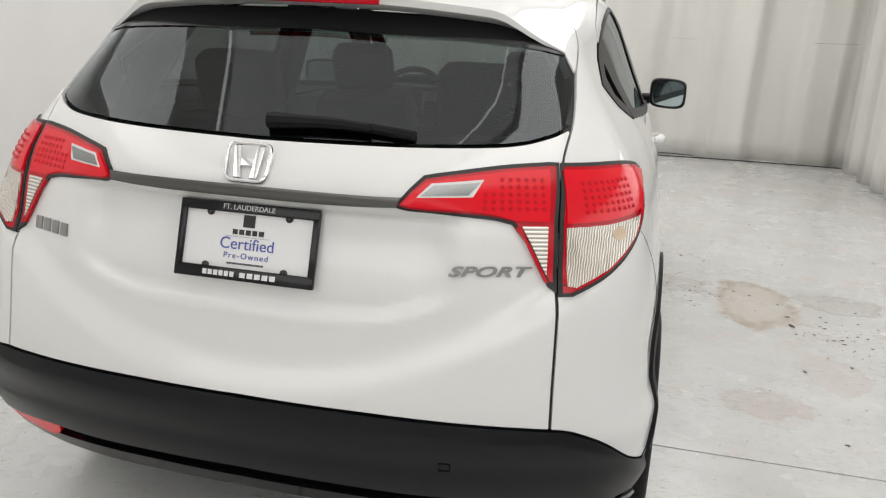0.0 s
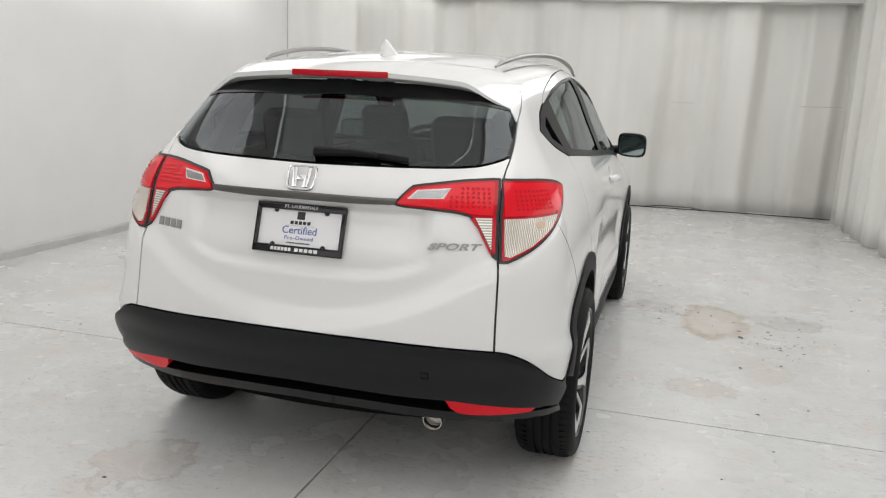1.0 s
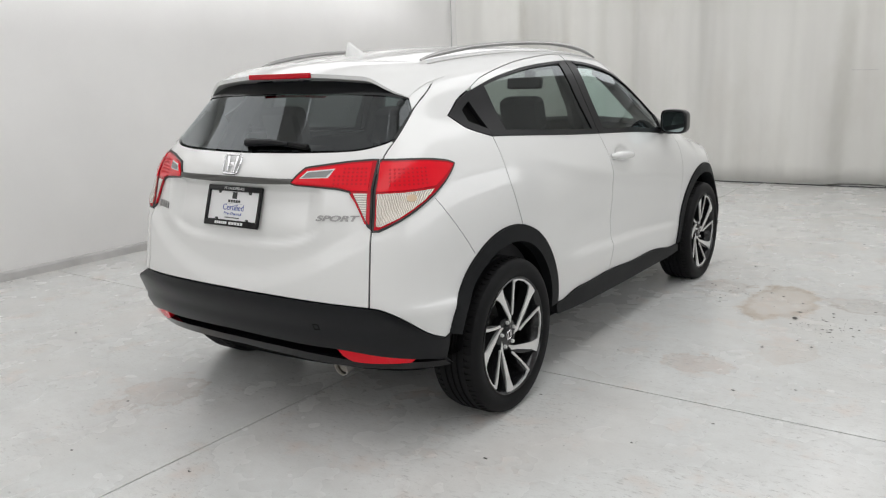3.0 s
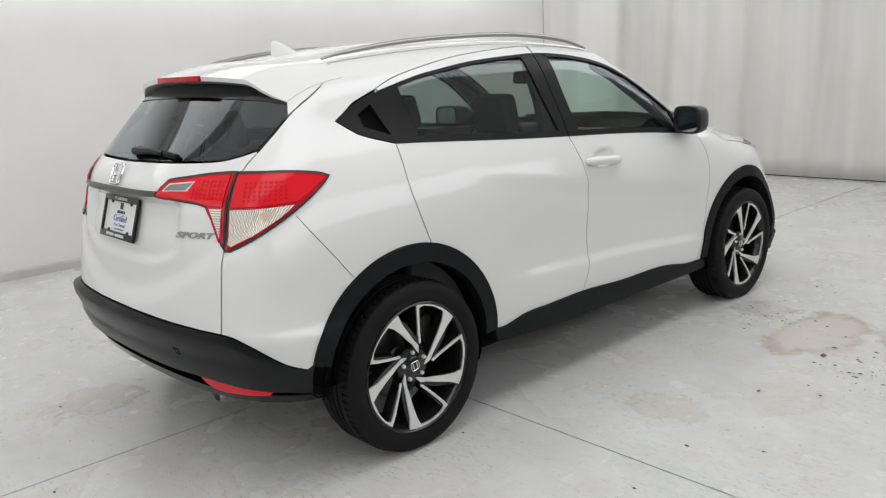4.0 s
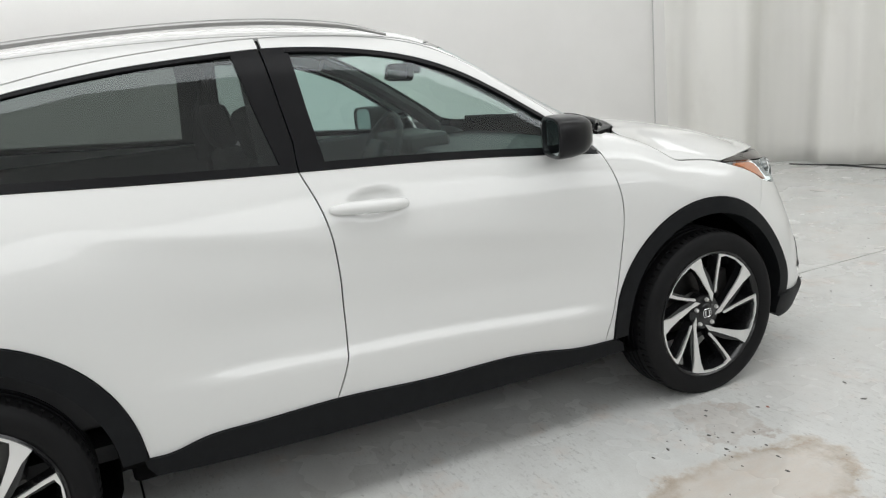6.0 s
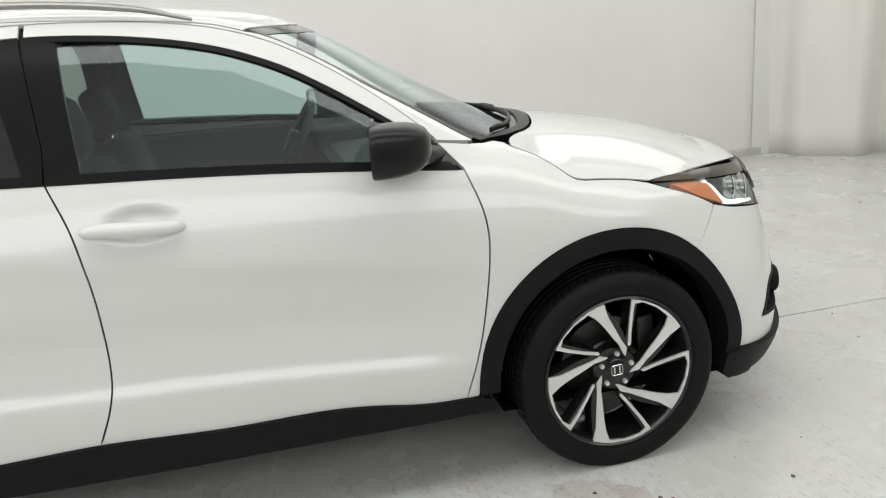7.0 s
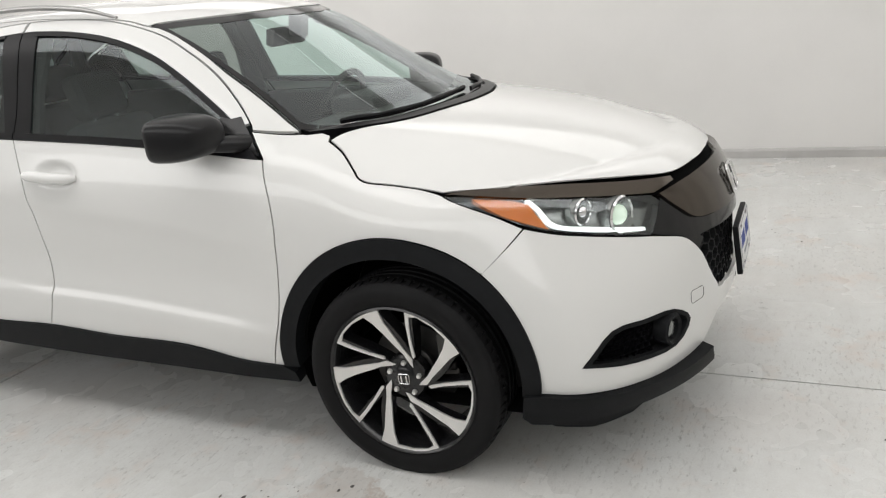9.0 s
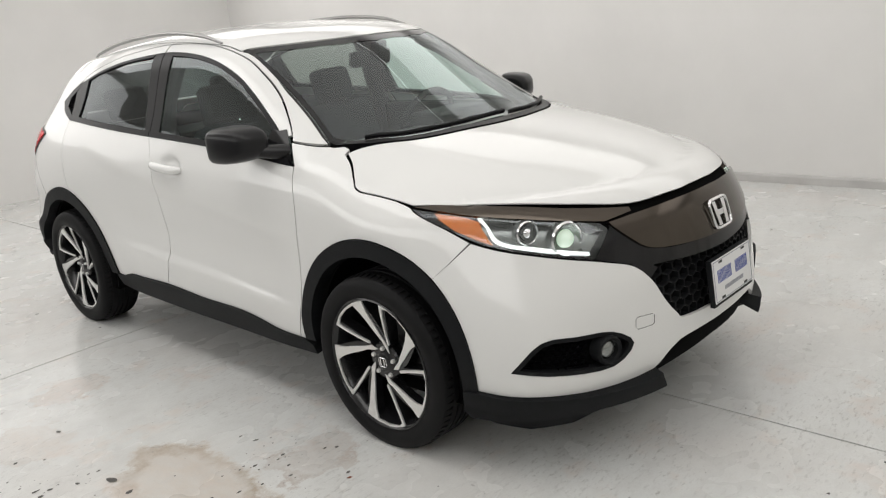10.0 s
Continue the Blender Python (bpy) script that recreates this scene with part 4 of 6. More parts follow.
def cladding():
    for name, cy, outer, inner, a0, a1 in (("rear_arch_trim", 0, REAR_R, 0.402, 2, 163), ("front_arch_trim", AXLE, FRONT_R, 0.395, -4, 182)):
        o = ring(cy, outer, a0, a1, 40)
        i = ring(cy, inner, a1, a0, 40)
        skin(name, o + i, round_body, CLAD, car, inset=-0.009, thick=0.075, step=0.04, both=True, label="matt black wheel arch cladding")
    rocker = sill(0.462, 2.15, 48) + [(2.19, 0.30), (2.20, 0.262), (1.3, 0.268), (0.6, 0.285), (0.49, 0.292), (0.465, 0.33)]
    skin("sill_trim", rocker, round_body, CLAD, car, inset=-0.010, thick=0.05, step=0.05, both=True, label="matt black sill cladding")
    # rear bumper, slot, lower lip
    top = [(-0.335, 0.46)] + spl([(-0.40, 0.460), (-0.453, 0.493), (-0.52, 0.557), (-0.57, 0.588), (-0.606, 0.597), (-0.75, 0.606), (-0.95, 0.613), (TAIL_MID, 0.615)])
    base = spl([(TAIL_MID, 0.447), (-0.95, 0.440), (-0.80, 0.432), (-0.70, 0.428), (-0.60, 0.412), (-0.50, 0.398), (-0.42, 0.375), (-0.37, 0.345)])
    half = top[1:]
    arch = ring(0, 0.47, 162, 176, 6)
    right = arch[::-1] + half
    full = right + [(2 * TAIL_MID - u, z) for u, z in reversed(right)] + [(2 * TAIL_MID - u, z) for u, z in base[::-1]] + base
    skin("rear_bumper", full, round_bumper, BUMPER, car, thick=0.05, step=0.009, label="dark grey moulded plastic rear bumper")
    slot = [(-0.69, 0.43), (-0.80, 0.436), (-0.95, 0.445), (TAIL_MID, 0.452), ]
    slot_low = [(TAIL_MID, 0.385), (-0.95, 0.378), (-0.80, 0.37), (-0.66, 0.37)]
    skin("bumper_slot", mid_tail(slot) + [(2 * TAIL_MID - u, z) for u, z in slot_low[::-1]] + slot_low, round_body, GLOSS_BLACK, car, inset=0.03, thick=0.0, step=0.05)
    lip = spl([(-0.40, 0.37), (-0.50, 0.378), (-0.66, 0.374), (-0.80, 0.385), (-0.95, 0.395), (TAIL_MID, 0.40)])
    lip_low = spl([(TAIL_MID, 0.366), (-0.95, 0.358), (-0.80, 0.348), (-0.66, 0.342), (-0.50, 0.348), (-0.38, 0.345)])
    skin("bumper_lip", lip + [(2 * TAIL_MID - u, z) for u, z in reversed(lip)] + [(2 * TAIL_MID - u, z) for u, z in lip_low[::-1]] + lip_low, round_body, GLOSS_BLACK, car, inset=-0.014, thick=0.06, step=0.05, label="gloss black lower bumper lip")
    refl = spl([(-0.715, 0.434), (-0.62, 0.422), (-0.485, 0.398)]) + spl([(-0.50, 0.380), (-0.60, 0.370), (-0.67, 0.372), (-0.70, 0.395)])
    skin("rear_reflector", refl, round_body, RED_LENS, car, inset=-0.020, thick=0.03, step=0.04, both=True, label="red bumper reflector")
    # front lip with raised ends
    lip = spl([(3.063, 0.316), (3.15, 0.304), (3.26, 0.298), (3.40, 0.292), (3.50, 0.298), (3.565, 0.310)])
    low = spl([(3.584, 0.252), (3.40, 0.232), (3.25, 0.222), (3.10, 0.212), (3.02, 0.214)]) + [(2.995, 0.235), (3.0, 0.312)]
    skin("front_lip", lip + low, round_lip, CLAD, car, thick=0.10, step=0.03, both=True, label="black front bumper lip")
    dam = [(3.02, 0.24), (3.09, 0.19), (3.20, 0.165), (3.34, 0.165), (3.42, 0.19), (3.50, 0.24)]
    skin("air_dam", dam, round_body, CLAD, car, inset=0.004, thick=0.06, step=0.04, both=True, label="black air dam below the front lip")
    air = spl([(3.53, 0.292), (3.58, 0.322), (3.63, 0.366), (3.70, 0.387), (NOSE_MID, 0.392)])
    air_low = spl([(NOSE_MID, 0.30), (3.70, 0.285), (3.53, 0.26)])
    skin("lower_grille", air + [(2 * NOSE_MID - u, z) for u, z in reversed(air)] + [(2 * NOSE_MID - u, z) for u, z in air_low[::-1]] + air_low, round_body, VOID, car, inset=0.035, thick=0.0, step=0.04)


def inner_shell():
    # Black shell added behind the panels; its colour supplies the shade in gaps.
    line = [(TAIL_MID, 0.30), (TAIL_MID, 1.06)] + [(u, 1.06) for u in (-0.6, 0.0, 1.0, 2.0)] + [(2.2, 1.0), (2.4, 0.95), (2.8, 0.85), (3.3, 0.75), (NOSE_MID, 0.74), (NOSE_MID, 0.30)]
    line += ring(AXLE, 0.392, -4, 184) + ring(0, 0.398, -4, 184)
    skin("black_inner_backing", line, round_body, VOID, car, inset=0.05, thick=0.0, step=0.06, both=True)
    bm = bmesh.new()
    box(bm, 0, 1.45, 0.28, 1.10, 3.7, 0.08, 0.02)
    box(bm, 0, 1.30, 0.29, 1.58, 1.75, 0.06, 0.02)
    part("underbody", bm, VOID, car)
    for cy in (0, AXLE):
        for s in (1, -1):
            verts, faces = lathe([(0.398, 0.46), (0.398, 0.83)], 40, "x", s)
            verts = [(v[0], v[1] + cy, max(v[2] + HUB, 0.36 if v[1] < 0 and cy == 0 else 0.24)) for v in verts]
            mesh_object("wheel_well", verts, faces, VOID, car)
            plate = [(s * 0.45, y, max(z, 0.25)) for y, z in arc(cy, HUB, 0.40, 0, 360, 40)[:-1]]
            mesh_object("wheel_well", plate, [tuple(range(40))], VOID, car)


def glazing():
    # windscreen, cowl, rear window
    top = spl([(0.0, 1.805), (0.20, 1.780), (0.38, 1.715), (0.572, 1.602)])
    foot = spl([(0.664, 2.232), (0.60, 2.318), (0.464, 2.440), (0.33, 2.508), (0.125, 2.565), (0.0, 2.577)])
    half = top + [(x - 0.004, y) for x, y in SCREEN_SIDE[1:-1]] + foot
    full = half + [(-x, y) for x, y in reversed(half)]
    skin("windscreen", full, over_body, GLASS_CLEAR, car, inset=0.004, thick=0.005, step=0.05, label="clear green-tinted windscreen")
    inner = spl([(0.640, 2.20), (0.585, 2.285), (0.455, 2.405), (0.33, 2.470), (0.125, 2.525), (0.0, 2.537)])
    skin("screen_border", foot + [(-x, y) for x, y in reversed(foot)] + [(-x, y) for x, y in inner] + inner[::-1], over_body, GLOSS_BLACK, car, inset=0.0025, thick=0.0, step=0.05)
    side = [(x - 0.009, y + 0.006) for x, y in SCREEN_SIDE] + [(x - 0.032, y) for x, y in reversed(SCREEN_SIDE)]
    skin("screen_border", side, over_body, GLOSS_BLACK, car, inset=0.0025, thick=0.0, step=0.05, both=True)
    header = top + [(0.545, 1.66), (0.38, 1.765), (0.20, 1.83), (0.0, 1.855)]
    skin("screen_border", header[:-4] + [(x, y) for x, y in header[-4:]] + [(-x, y) for x, y in reversed(header[-4:-1])] + [(-x, y) for x, y in reversed(top[1:])], over_body, GLOSS_BLACK, car, inset=0.0025, thick=0.0, step=0.05)
    rear = spl([(0.655, 2.262), (0.60, 2.340), (0.56, 2.388), (0.464, 2.471), (0.33, 2.542), (0.125, 2.604), (0.0, 2.616)])
    fore = spl([(0.0, 2.565), (0.125, 2.553), (0.33, 2.497), (0.464, 2.430), (0.60, 2.310), (0.660, 2.235)])
    cowl = rear + [(-x, y) for x, y in reversed(rear[:-1])] + [(-x, y) for x, y in fore[::-1]] + fore[1:]
    skin("cowl", cowl, over_body, TRIM_BLACK, car, inset=-0.004, thick=0.03, step=0.04, label="black plastic cowl below the windscreen")
    right = [(-0.535, 1.206), (-0.500, 1.245), (-0.440, 1.305), (-0.446, 1.345), (-0.465, 1.375), (-0.53, 1.398)]
    glass_side = right + [(-0.80, 1.42), (TAIL_MID, 1.428)]
    foot = [(u, z + 0.004) for u, z in GLASS_FOOT]
    line = glass_side + [(2 * TAIL_MID - u, z) for u, z in reversed(glass_side[:-1])] + [(2 * TAIL_MID - u, z) for u, z in foot] + foot[::-1]
    skin("rear_window", line, round_body, GLASS_REAR, car, inset=0.004, thick=0.005, step=0.05, label="dark privacy glass rear window")
    band = right[3:] + [(-0.80, 1.42), (TAIL_MID, 1.428)]
    band_low = [(TAIL_MID, 1.378), (-0.80, 1.370), (-0.60, 1.362)]
    skin("window_border", band + [(2 * TAIL_MID - u, z) for u, z in reversed(band[:-1])] + [(2 * TAIL_MID - u, z) for u, z in band_low[:0:-1]] + band_low, round_body, GLOSS_BLACK, car, inset=0.0015, thick=0.0, step=0.05, label="black printed border along the top of the rear window")
    seal = [(x - 0.03, y) for x, y in SCREEN_SIDE] + [(x + 0.016, y) for x, y in reversed(SCREEN_SIDE)]
    skin("screen_seal", seal, over_body, SEAL_GAP_BLACK, car, inset=0.007, thick=0.0, step=0.05, both=True)
    # side windows
    rear = stretch(ARCH_LOW, 0.10, 0.918) + [(0.952, 1.30), (0.985, 1.14)] + belt(0.985, 0.14, 0.022) + [(0.105, 1.24)]
    skin("rear_side_window", rear, round_body, GLASS_TINT, car, inset=0.006, thick=0.004, step=0.05, both=True, label="dark privacy glass in the rear door")
    front = stretch(ARCH_LOW, 1.102, 2.03) + belt(2.03, 1.128, 0.022) + [(1.112, 1.30)]
    skin("front_side_window", front, round_body, GLASS_SIDE, car, inset=0.006, thick=0.004, step=0.05, both=True, label="lightly tinted glass in the front door")
    # black trims round them
    skin("window_trim", stretch(ARCH_LOW, 0.075, 0.924) + [(q[0], q[1] - 0.011) for q in stretch(ARCH_LOW, 0.924, 0.075)], round_body, TRIM_BLACK, car, inset=-0.001, thick=0.012, step=0.06, both=True)
    skin("window_trim", stretch(ARCH_LOW, 1.094, 2.05) + [(q[0] - 0.004, q[1] - 0.014) for q in stretch(ARCH_LOW, 2.05, 1.094)], round_body, TRIM_BLACK, car, inset=-0.001, thick=0.012, step=0.06, both=True)
    skin("belt_trim", belt(0.056, 1.036) + belt(1.036, 0.056, 0.024), round_body, TRIM_BLACK, car, inset=-0.004, thick=0.015, step=0.06, both=True)
    skin("belt_trim", belt(1.042, 2.150) + [(2.125, 1.05)] + belt(2.10, 1.042, 0.024), round_body, TRIM_BLACK, car, inset=-0.004, thick=0.015, step=0.06, both=True)
    pillar = [(0.918, 1.484), (0.95, 1.31), (0.990, 1.135), (1.036, 1.135), (1.040, 1.20), (1.018, 1.40), (1.008, 1.487)]
    skin("pillar_trim", pillar, round_body, TRIM_BLACK, car, inset=0.001, thick=0.02, step=0.05, both=True, label="satin black door pillar trim")
    pillar = [(1.014, 1.488), (1.024, 1.40), (1.046, 1.20), (1.042, 1.135), (1.128, 1.133), (1.112, 1.30), (1.100, 1.487)]
    skin("pillar_trim", pillar, round_body, TRIM_BLACK, car, inset=0.001, thick=0.02, step=0.05, both=True)
    # Black backing put behind the pillar trims in place of the gap's shade.
    skin("pillar_gap_backing", [(0.93, 1.13), (1.11, 1.13), (1.09, 1.52), (0.93, 1.52)], round_body, SEAL_GAP_BLACK, car, inset=0.016, thick=0.0, step=0.06, both=True)
    corner = [(-0.203, 1.274), (-0.075, 1.323), (0.058, 1.369), (0.060, 1.345), (-0.055, 1.290), (-0.05, 1.245), (0.058, 1.205), (0.056, 1.178), (-0.10, 1.224)]
    skin("quarter_trim", corner, round_body, TRIM_BLACK, car, inset=-0.003, thick=0.03, step=0.04, both=True, label="black window corner trim")
    skin("rear_door_handle", [(-0.07, 1.288), (0.060, 1.344), (0.060, 1.207), (-0.06, 1.246)], round_body, VOID, car, inset=0.022, thick=0.0, step=0.04, both=True, label="dark hidden rear door handle recess")
    skin("rear_door_handle", [(0.012, 1.345), (0.060, 1.363), (0.10, 1.375), (0.17, 1.390), (0.175, 1.192), (0.056, 1.202), (0.038, 1.26)], round_body, TRIM_BLACK, car, inset=-0.002, thick=0.02, step=0.04, both=True)
    sail = [(1.985, 1.158), (2.02, 1.148), (2.052, 1.152), (2.095, 1.105), (2.150, 1.035), (2.10, 1.05), (1.985, 1.075)]
    skin("mirror_base", sail, round_body, GLOSS_BLACK, car, inset=-0.004, thick=0.02, step=0.04, both=True)


def shut_lines():
    """Black strips laid behind the body panel gaps to stand in for their shade."""
    for line in (HATCH_SIDE, SEAM_B, SEAM_F, SEAM_R):
        p = np.array(tidy_line(line))
        d = np.gradient(p, axis=0)
        n = np.stack([-d[:, 1], d[:, 0]], 1) / np.linalg.norm(d, axis=1, keepdims=True) * 0.011
        skin("panel_gap_backing", [tuple(q) for q in p + n] + [tuple(q) for q in (p - n)[::-1]], round_body, SEAL_GAP_BLACK, car, inset=0.009, thick=0.0, step=0.03, both=True)


def tidy_line(line):
    out = [line[0]]
    for q in line[1:]:
        if math.dist(q, out[-1]) > 0.012:
            out.append(q)
    return out


def under_hood():
    # Black sheet added under the hood so its front gap reads as shade.
    line = spl([(0.0, 2.50), (0.45, 2.36), (0.60, 2.25), (0.76, 2.49), (0.765, 2.75), (0.675, 2.965), (0.535, 3.24), (0.375, 3.385), (0.17, 3.445), (0.0, 3.456)], 5)
    skin("hood_gap_backing", line + [(-x, y) for x, y in reversed(line[1:-1])], over_body, VOID, car, inset=0.022, thick=0.0, step=0.05)


def spoiler():
    xs = np.linspace(-0.592, 0.592, 45)
    verts, faces = [], []
    seat_z = over_body(np.array([(x, -0.095 + 0.16 * x * x) for x in xs]))[:, 2]
    for x, z0 in zip(xs, seat_z):
        a = abs(x)
        y0 = -0.095 + 0.16 * a * a
        tip = max(0.0, (a - 0.44) / 0.165)
        y1 = -0.418 + 0.26 * a * a + 0.035 * tip**2
        row = []
        for k in range(7):
            t = k / 6
            y = y0 + (y1 - y0) * t
            z1 = 1.458 - 0.12 * a * a - 0.06 * tip**2
            bow = 0.018 * math.sin(math.pi * t)
            row.append((x, y, z0 + (z1 - z0) * t + bow + 0.001))
        lip = row[-1]
        row.append((x, lip[1] + 0.004, lip[2] - 0.016 - 0.004 * tip))
        row.append((x, lip[1] + 0.035, lip[2] - 0.028 - 0.01 * tip))
        row.append((x, lip[1] + 0.10, lip[2] - 0.018))
        # towards its ends the spoiler runs out into the side panels
        sink = float(fade(a, 0.43, 0.595))
        down = over_body(np.array([(x, q[1]) for q in row]))[:, 2]
        drop = [0.003] * 7 + [-0.006, -0.012, -0.012]
        row = [(q[0], q[1], q[2] * (1 - sink) + (d + e) * sink) for q, d, e in zip(row, down, drop)]
        verts += row
    k = 10
    for i in range(len(xs) - 1):
        faces += [(i * k + q, i * k + q + 1, (i + 1) * k + q + 1, (i + 1) * k + q) for q in range(k - 1)]
    faces += [tuple(range(k)), tuple(range((len(xs) - 1) * k, len(xs) * k))[::-1]]
    sp = mesh_object("spoiler", verts, faces, PAINT, car, "white roof spoiler over the rear window", sharp=50)
    fin = [(-0.440, 1.303), (-0.372, 1.345), (-0.22, 1.41), (-0.066, 1.466), (-0.16, 1.475), (-0.35, 1.44), (-0.475, 1.40), (-0.450, 1.35)]
    skin("spoiler_side", fin, round_body, PAINT, car, gap=0.004, inset=0.0, thick=0.03, step=0.04, both=True)
    bm = bmesh.new()
    box(bm, 0, -0.421, 1.452, 0.36, 0.014, 0.022, 0.004)
    for v in bm.verts:
        v.co.y += 0.26 * v.co.x**2
        v.co.z -= 0.12 * v.co.x**2
    part("brake_light", bm, RED_DARK, sp, "dark red high brake light")
    verts, faces = [], []
    for k in range(9):
        h = k / 8
        front, back = 0.20 - 0.145 * h**0.8, 0.018 + 0.01 * h
        for j in range(16):
            a = 2 * math.pi * j / 16
            cy, ry = (front + back) / 2, (front - back) / 2
            verts.append((0.030 * (1 - h) ** 0.7 * math.sin(a) + 0.003 * math.sin(a), cy + ry * math.cos(a), 1.526 + 0.066 * h))
    faces = [(r * 16 + j, r * 16 + (j + 1) % 16, (r + 1) * 16 + (j + 1) % 16, (r + 1) * 16 + j) for r in range(8) for j in range(16)] + [tuple(range(128, 144))]
    mesh_object("antenna", verts, faces, PAINT, car, "white shark fin antenna")


def roof_rails():
    for s in (1, -1):
        pts = spl([(0.478, -0.055, 1.503), (0.490, 0.05, 1.526), (0.515, 0.35, 1.562), (0.545, 0.75, 1.580), (0.560, 1.05, 1.575), (0.572, 1.30, 1.548), (0.578, 1.46, 1.508)], 6)
        rad = [0.006 + 0.007 * min(1, 5 * min(i, len(pts) - 1 - i) / len(pts)) for i in range(len(pts))]
        mesh_object("roof_rail", *tube([(s * x, y, z - 0.004) for x, y, z in pts], rad, 12, 0.8), SATIN, car, "satin silver roof rail")


# ---------------------------------------------------------------- lamps, grille, badges
def tail_lamps():
    outer = spl([(-0.285, 1.102), (-0.33, 1.118), (-0.43, 1.132), (-0.575, 1.136)]) + [(-0.591, 1.03), (-0.597, 0.878)] + spl([(-0.575, 0.880), (-0.50, 0.925), (-0.40, 1.0), (-0.31, 1.075), (-0.285, 1.102)])[:-1]
    inner = [(-0.599, 0.884), (-0.594, 1.03), (-0.578, 1.136)] + spl([(-0.60, 1.137), (-0.69, 1.130), (-0.79, 1.116), (-0.822, 1.110)]) + spl([(-0.870, 1.050), (-0.83, 1.038), (-0.72, 1.029), (-0.672, 1.018)]) + [(-0.65, 0.985), (-0.612, 0.895)]
    for s_name, line in (("outer", outer), ("inner", inner)):
        for ob in skin("tail_light", line, round_body, SEAL_GAP_BLACK, car, inset=-0.006, thick=0.02, step=0.04, both=True, label="red and clear tail light with a ribbed lens"):
            s = -1 if ob.data.vertices[0].co.x < 0 else 1
            if s_name == "outer":
                red = spl([(-0.302, 1.098), (-0.34, 1.108), (-0.43, 1.120), (-0.574, 1.124)]) + [(-0.580, 1.022)] + [(-0.50, 1.024), (-0.395, 1.032)]
                clear = [(-0.581, 1.014), (-0.50, 1.016), (-0.402, 1.022), (-0.44, 0.985), (-0.51, 0.933), (-0.570, 0.898), (-0.583, 0.90)]
                rim = [(-0.581, 0.90), (-0.570, 0.895), (-0.51, 0.93), (-0.44, 0.982), (-0.37, 1.035), (-0.395, 1.033), (-0.45, 0.992), (-0.515, 0.943), (-0.575, 0.906)]
            else:
                red = spl([(-0.600, 1.125), (-0.69, 1.118), (-0.78, 1.105), (-0.815, 1.098)]) + spl([(-0.853, 1.056), (-0.82, 1.049), (-0.72, 1.041), (-0.665, 1.026)]) + [(-0.61, 1.024)]
                clear = [(-0.612, 1.016), (-0.656, 1.016), (-0.640, 0.98), (-0.615, 0.918)]
                rim = [(-0.660, 1.014), (-0.668, 1.014), (-0.648, 0.98), (-0.618, 0.905), (-0.612, 0.905), (-0.642, 0.98)]
            made = skin("lamp_body", shrink(line, 0.007), round_body, RED_DARK, ob, inset=-0.0074, thick=0.004, step=0.03)[0]
            made.scale.x = s
            for name, q, mat, up in (("red_lens", red, RED_LENS, 0.0112), ("clear_lens", clear, CLEAR_FLUTE if s_name == "outer" else CLEAR_RIB, 0.0112), ("red_rim", rim, RED_DARK, 0.0105)):
                made = skin(name, q, round_body, mat, ob, inset=-up, thick=0.008, step=0.03)[0]
                made.scale.x = s
            if s_name == "outer":
                bulb = [(-0.478 + 0.016 * math.cos(a), 0.996 + 0.013 * math.sin(a)) for a in np.linspace(0, 2 * math.pi, 13)[:-1]]
                made = skin("turn_bulb", bulb, round_body, AMBER_DULL, ob, inset=-0.0122, thick=0.002, step=0.03, label="amber bulb behind the clear lens")[0]
                made.scale.x = s
            if s_name == "inner":
                lamp = [(-0.722, 1.104), (-0.808, 1.096), (-0.828, 1.069), (-0.740, 1.071)]
                made = skin("reverse_frame", lamp, round_body, LETTER_WHITE, ob, inset=-0.0115, thick=0.004, step=0.03, label="pale frame of the reversing light")[0]
                made.scale.x = s
                lamp = [(-0.728, 1.099), (-0.804, 1.092), (-0.821, 1.073), (-0.747, 1.075)]
                made = skin("reverse_light", lamp, round_body, HOUSING, ob, inset=-0.013, thick=0.006, step=0.03, label="clear reversing light")[0]
                made.scale.x = s
            # rows of small light points behind the red lens
            verts, faces = [], []
            rows = [(-0.425 - 0.0145 * i, 1.044 + 0.0135 * j) for i in range(9) for j in range(5)] if s_name == "outer" else [(-0.618 - 0.0145 * i, 1.050 + 0.0135 * j) for i in range(8) for j in range(5 if i < 6 else 3)]
            p = round_body(np.array(rows), -0.0120)
            n = body_normal(p)
            for q, w in zip(p, n):
                a = Vector(w).cross(Vector((0, 0, 1))).normalized()
                b = Vector(w).cross(a)
                m = len(verts)
                verts += [Vector(q) + (a * math.cos(t * 1.0472) + b * math.sin(t * 1.0472)) * 0.0050 for t in range(6)] + [Vector(q) + Vector(w) * 0.002]
                faces += [(m + t, m + (t + 1) % 6, m + 6) for t in range(6)]
            dots = mesh_object("led_panel", verts, faces, LED_RED, ob)
            dots.scale.x = s
            tagged(dots, kind="stuff")
    bm = bmesh.new()
    box(bm, -0.060, -0.676, 1.030, 0.030, 0.024, 0.020, 0.005)
    part("rear_camera", bm, GLOSS_BLACK, car, "small black reversing camera")
    bar = spl([(-0.856, 1.068), (-1.0, 1.068), (TAIL_MID, 1.069)])
    low = spl([(TAIL_MID, 1.044), (-1.0, 1.044), (-0.862, 1.048)])
    skin("tailgate_bar", bar + [(2 * TAIL_MID - u, z) for u, z in reversed(bar)] + [(2 * TAIL_MID - u, z) for u, z in low[::-1]] + low, round_body, BAR_GREY, car, inset=-0.010, thick=0.02, step=0.04, label="smoked grey trim bar between the tail lights")


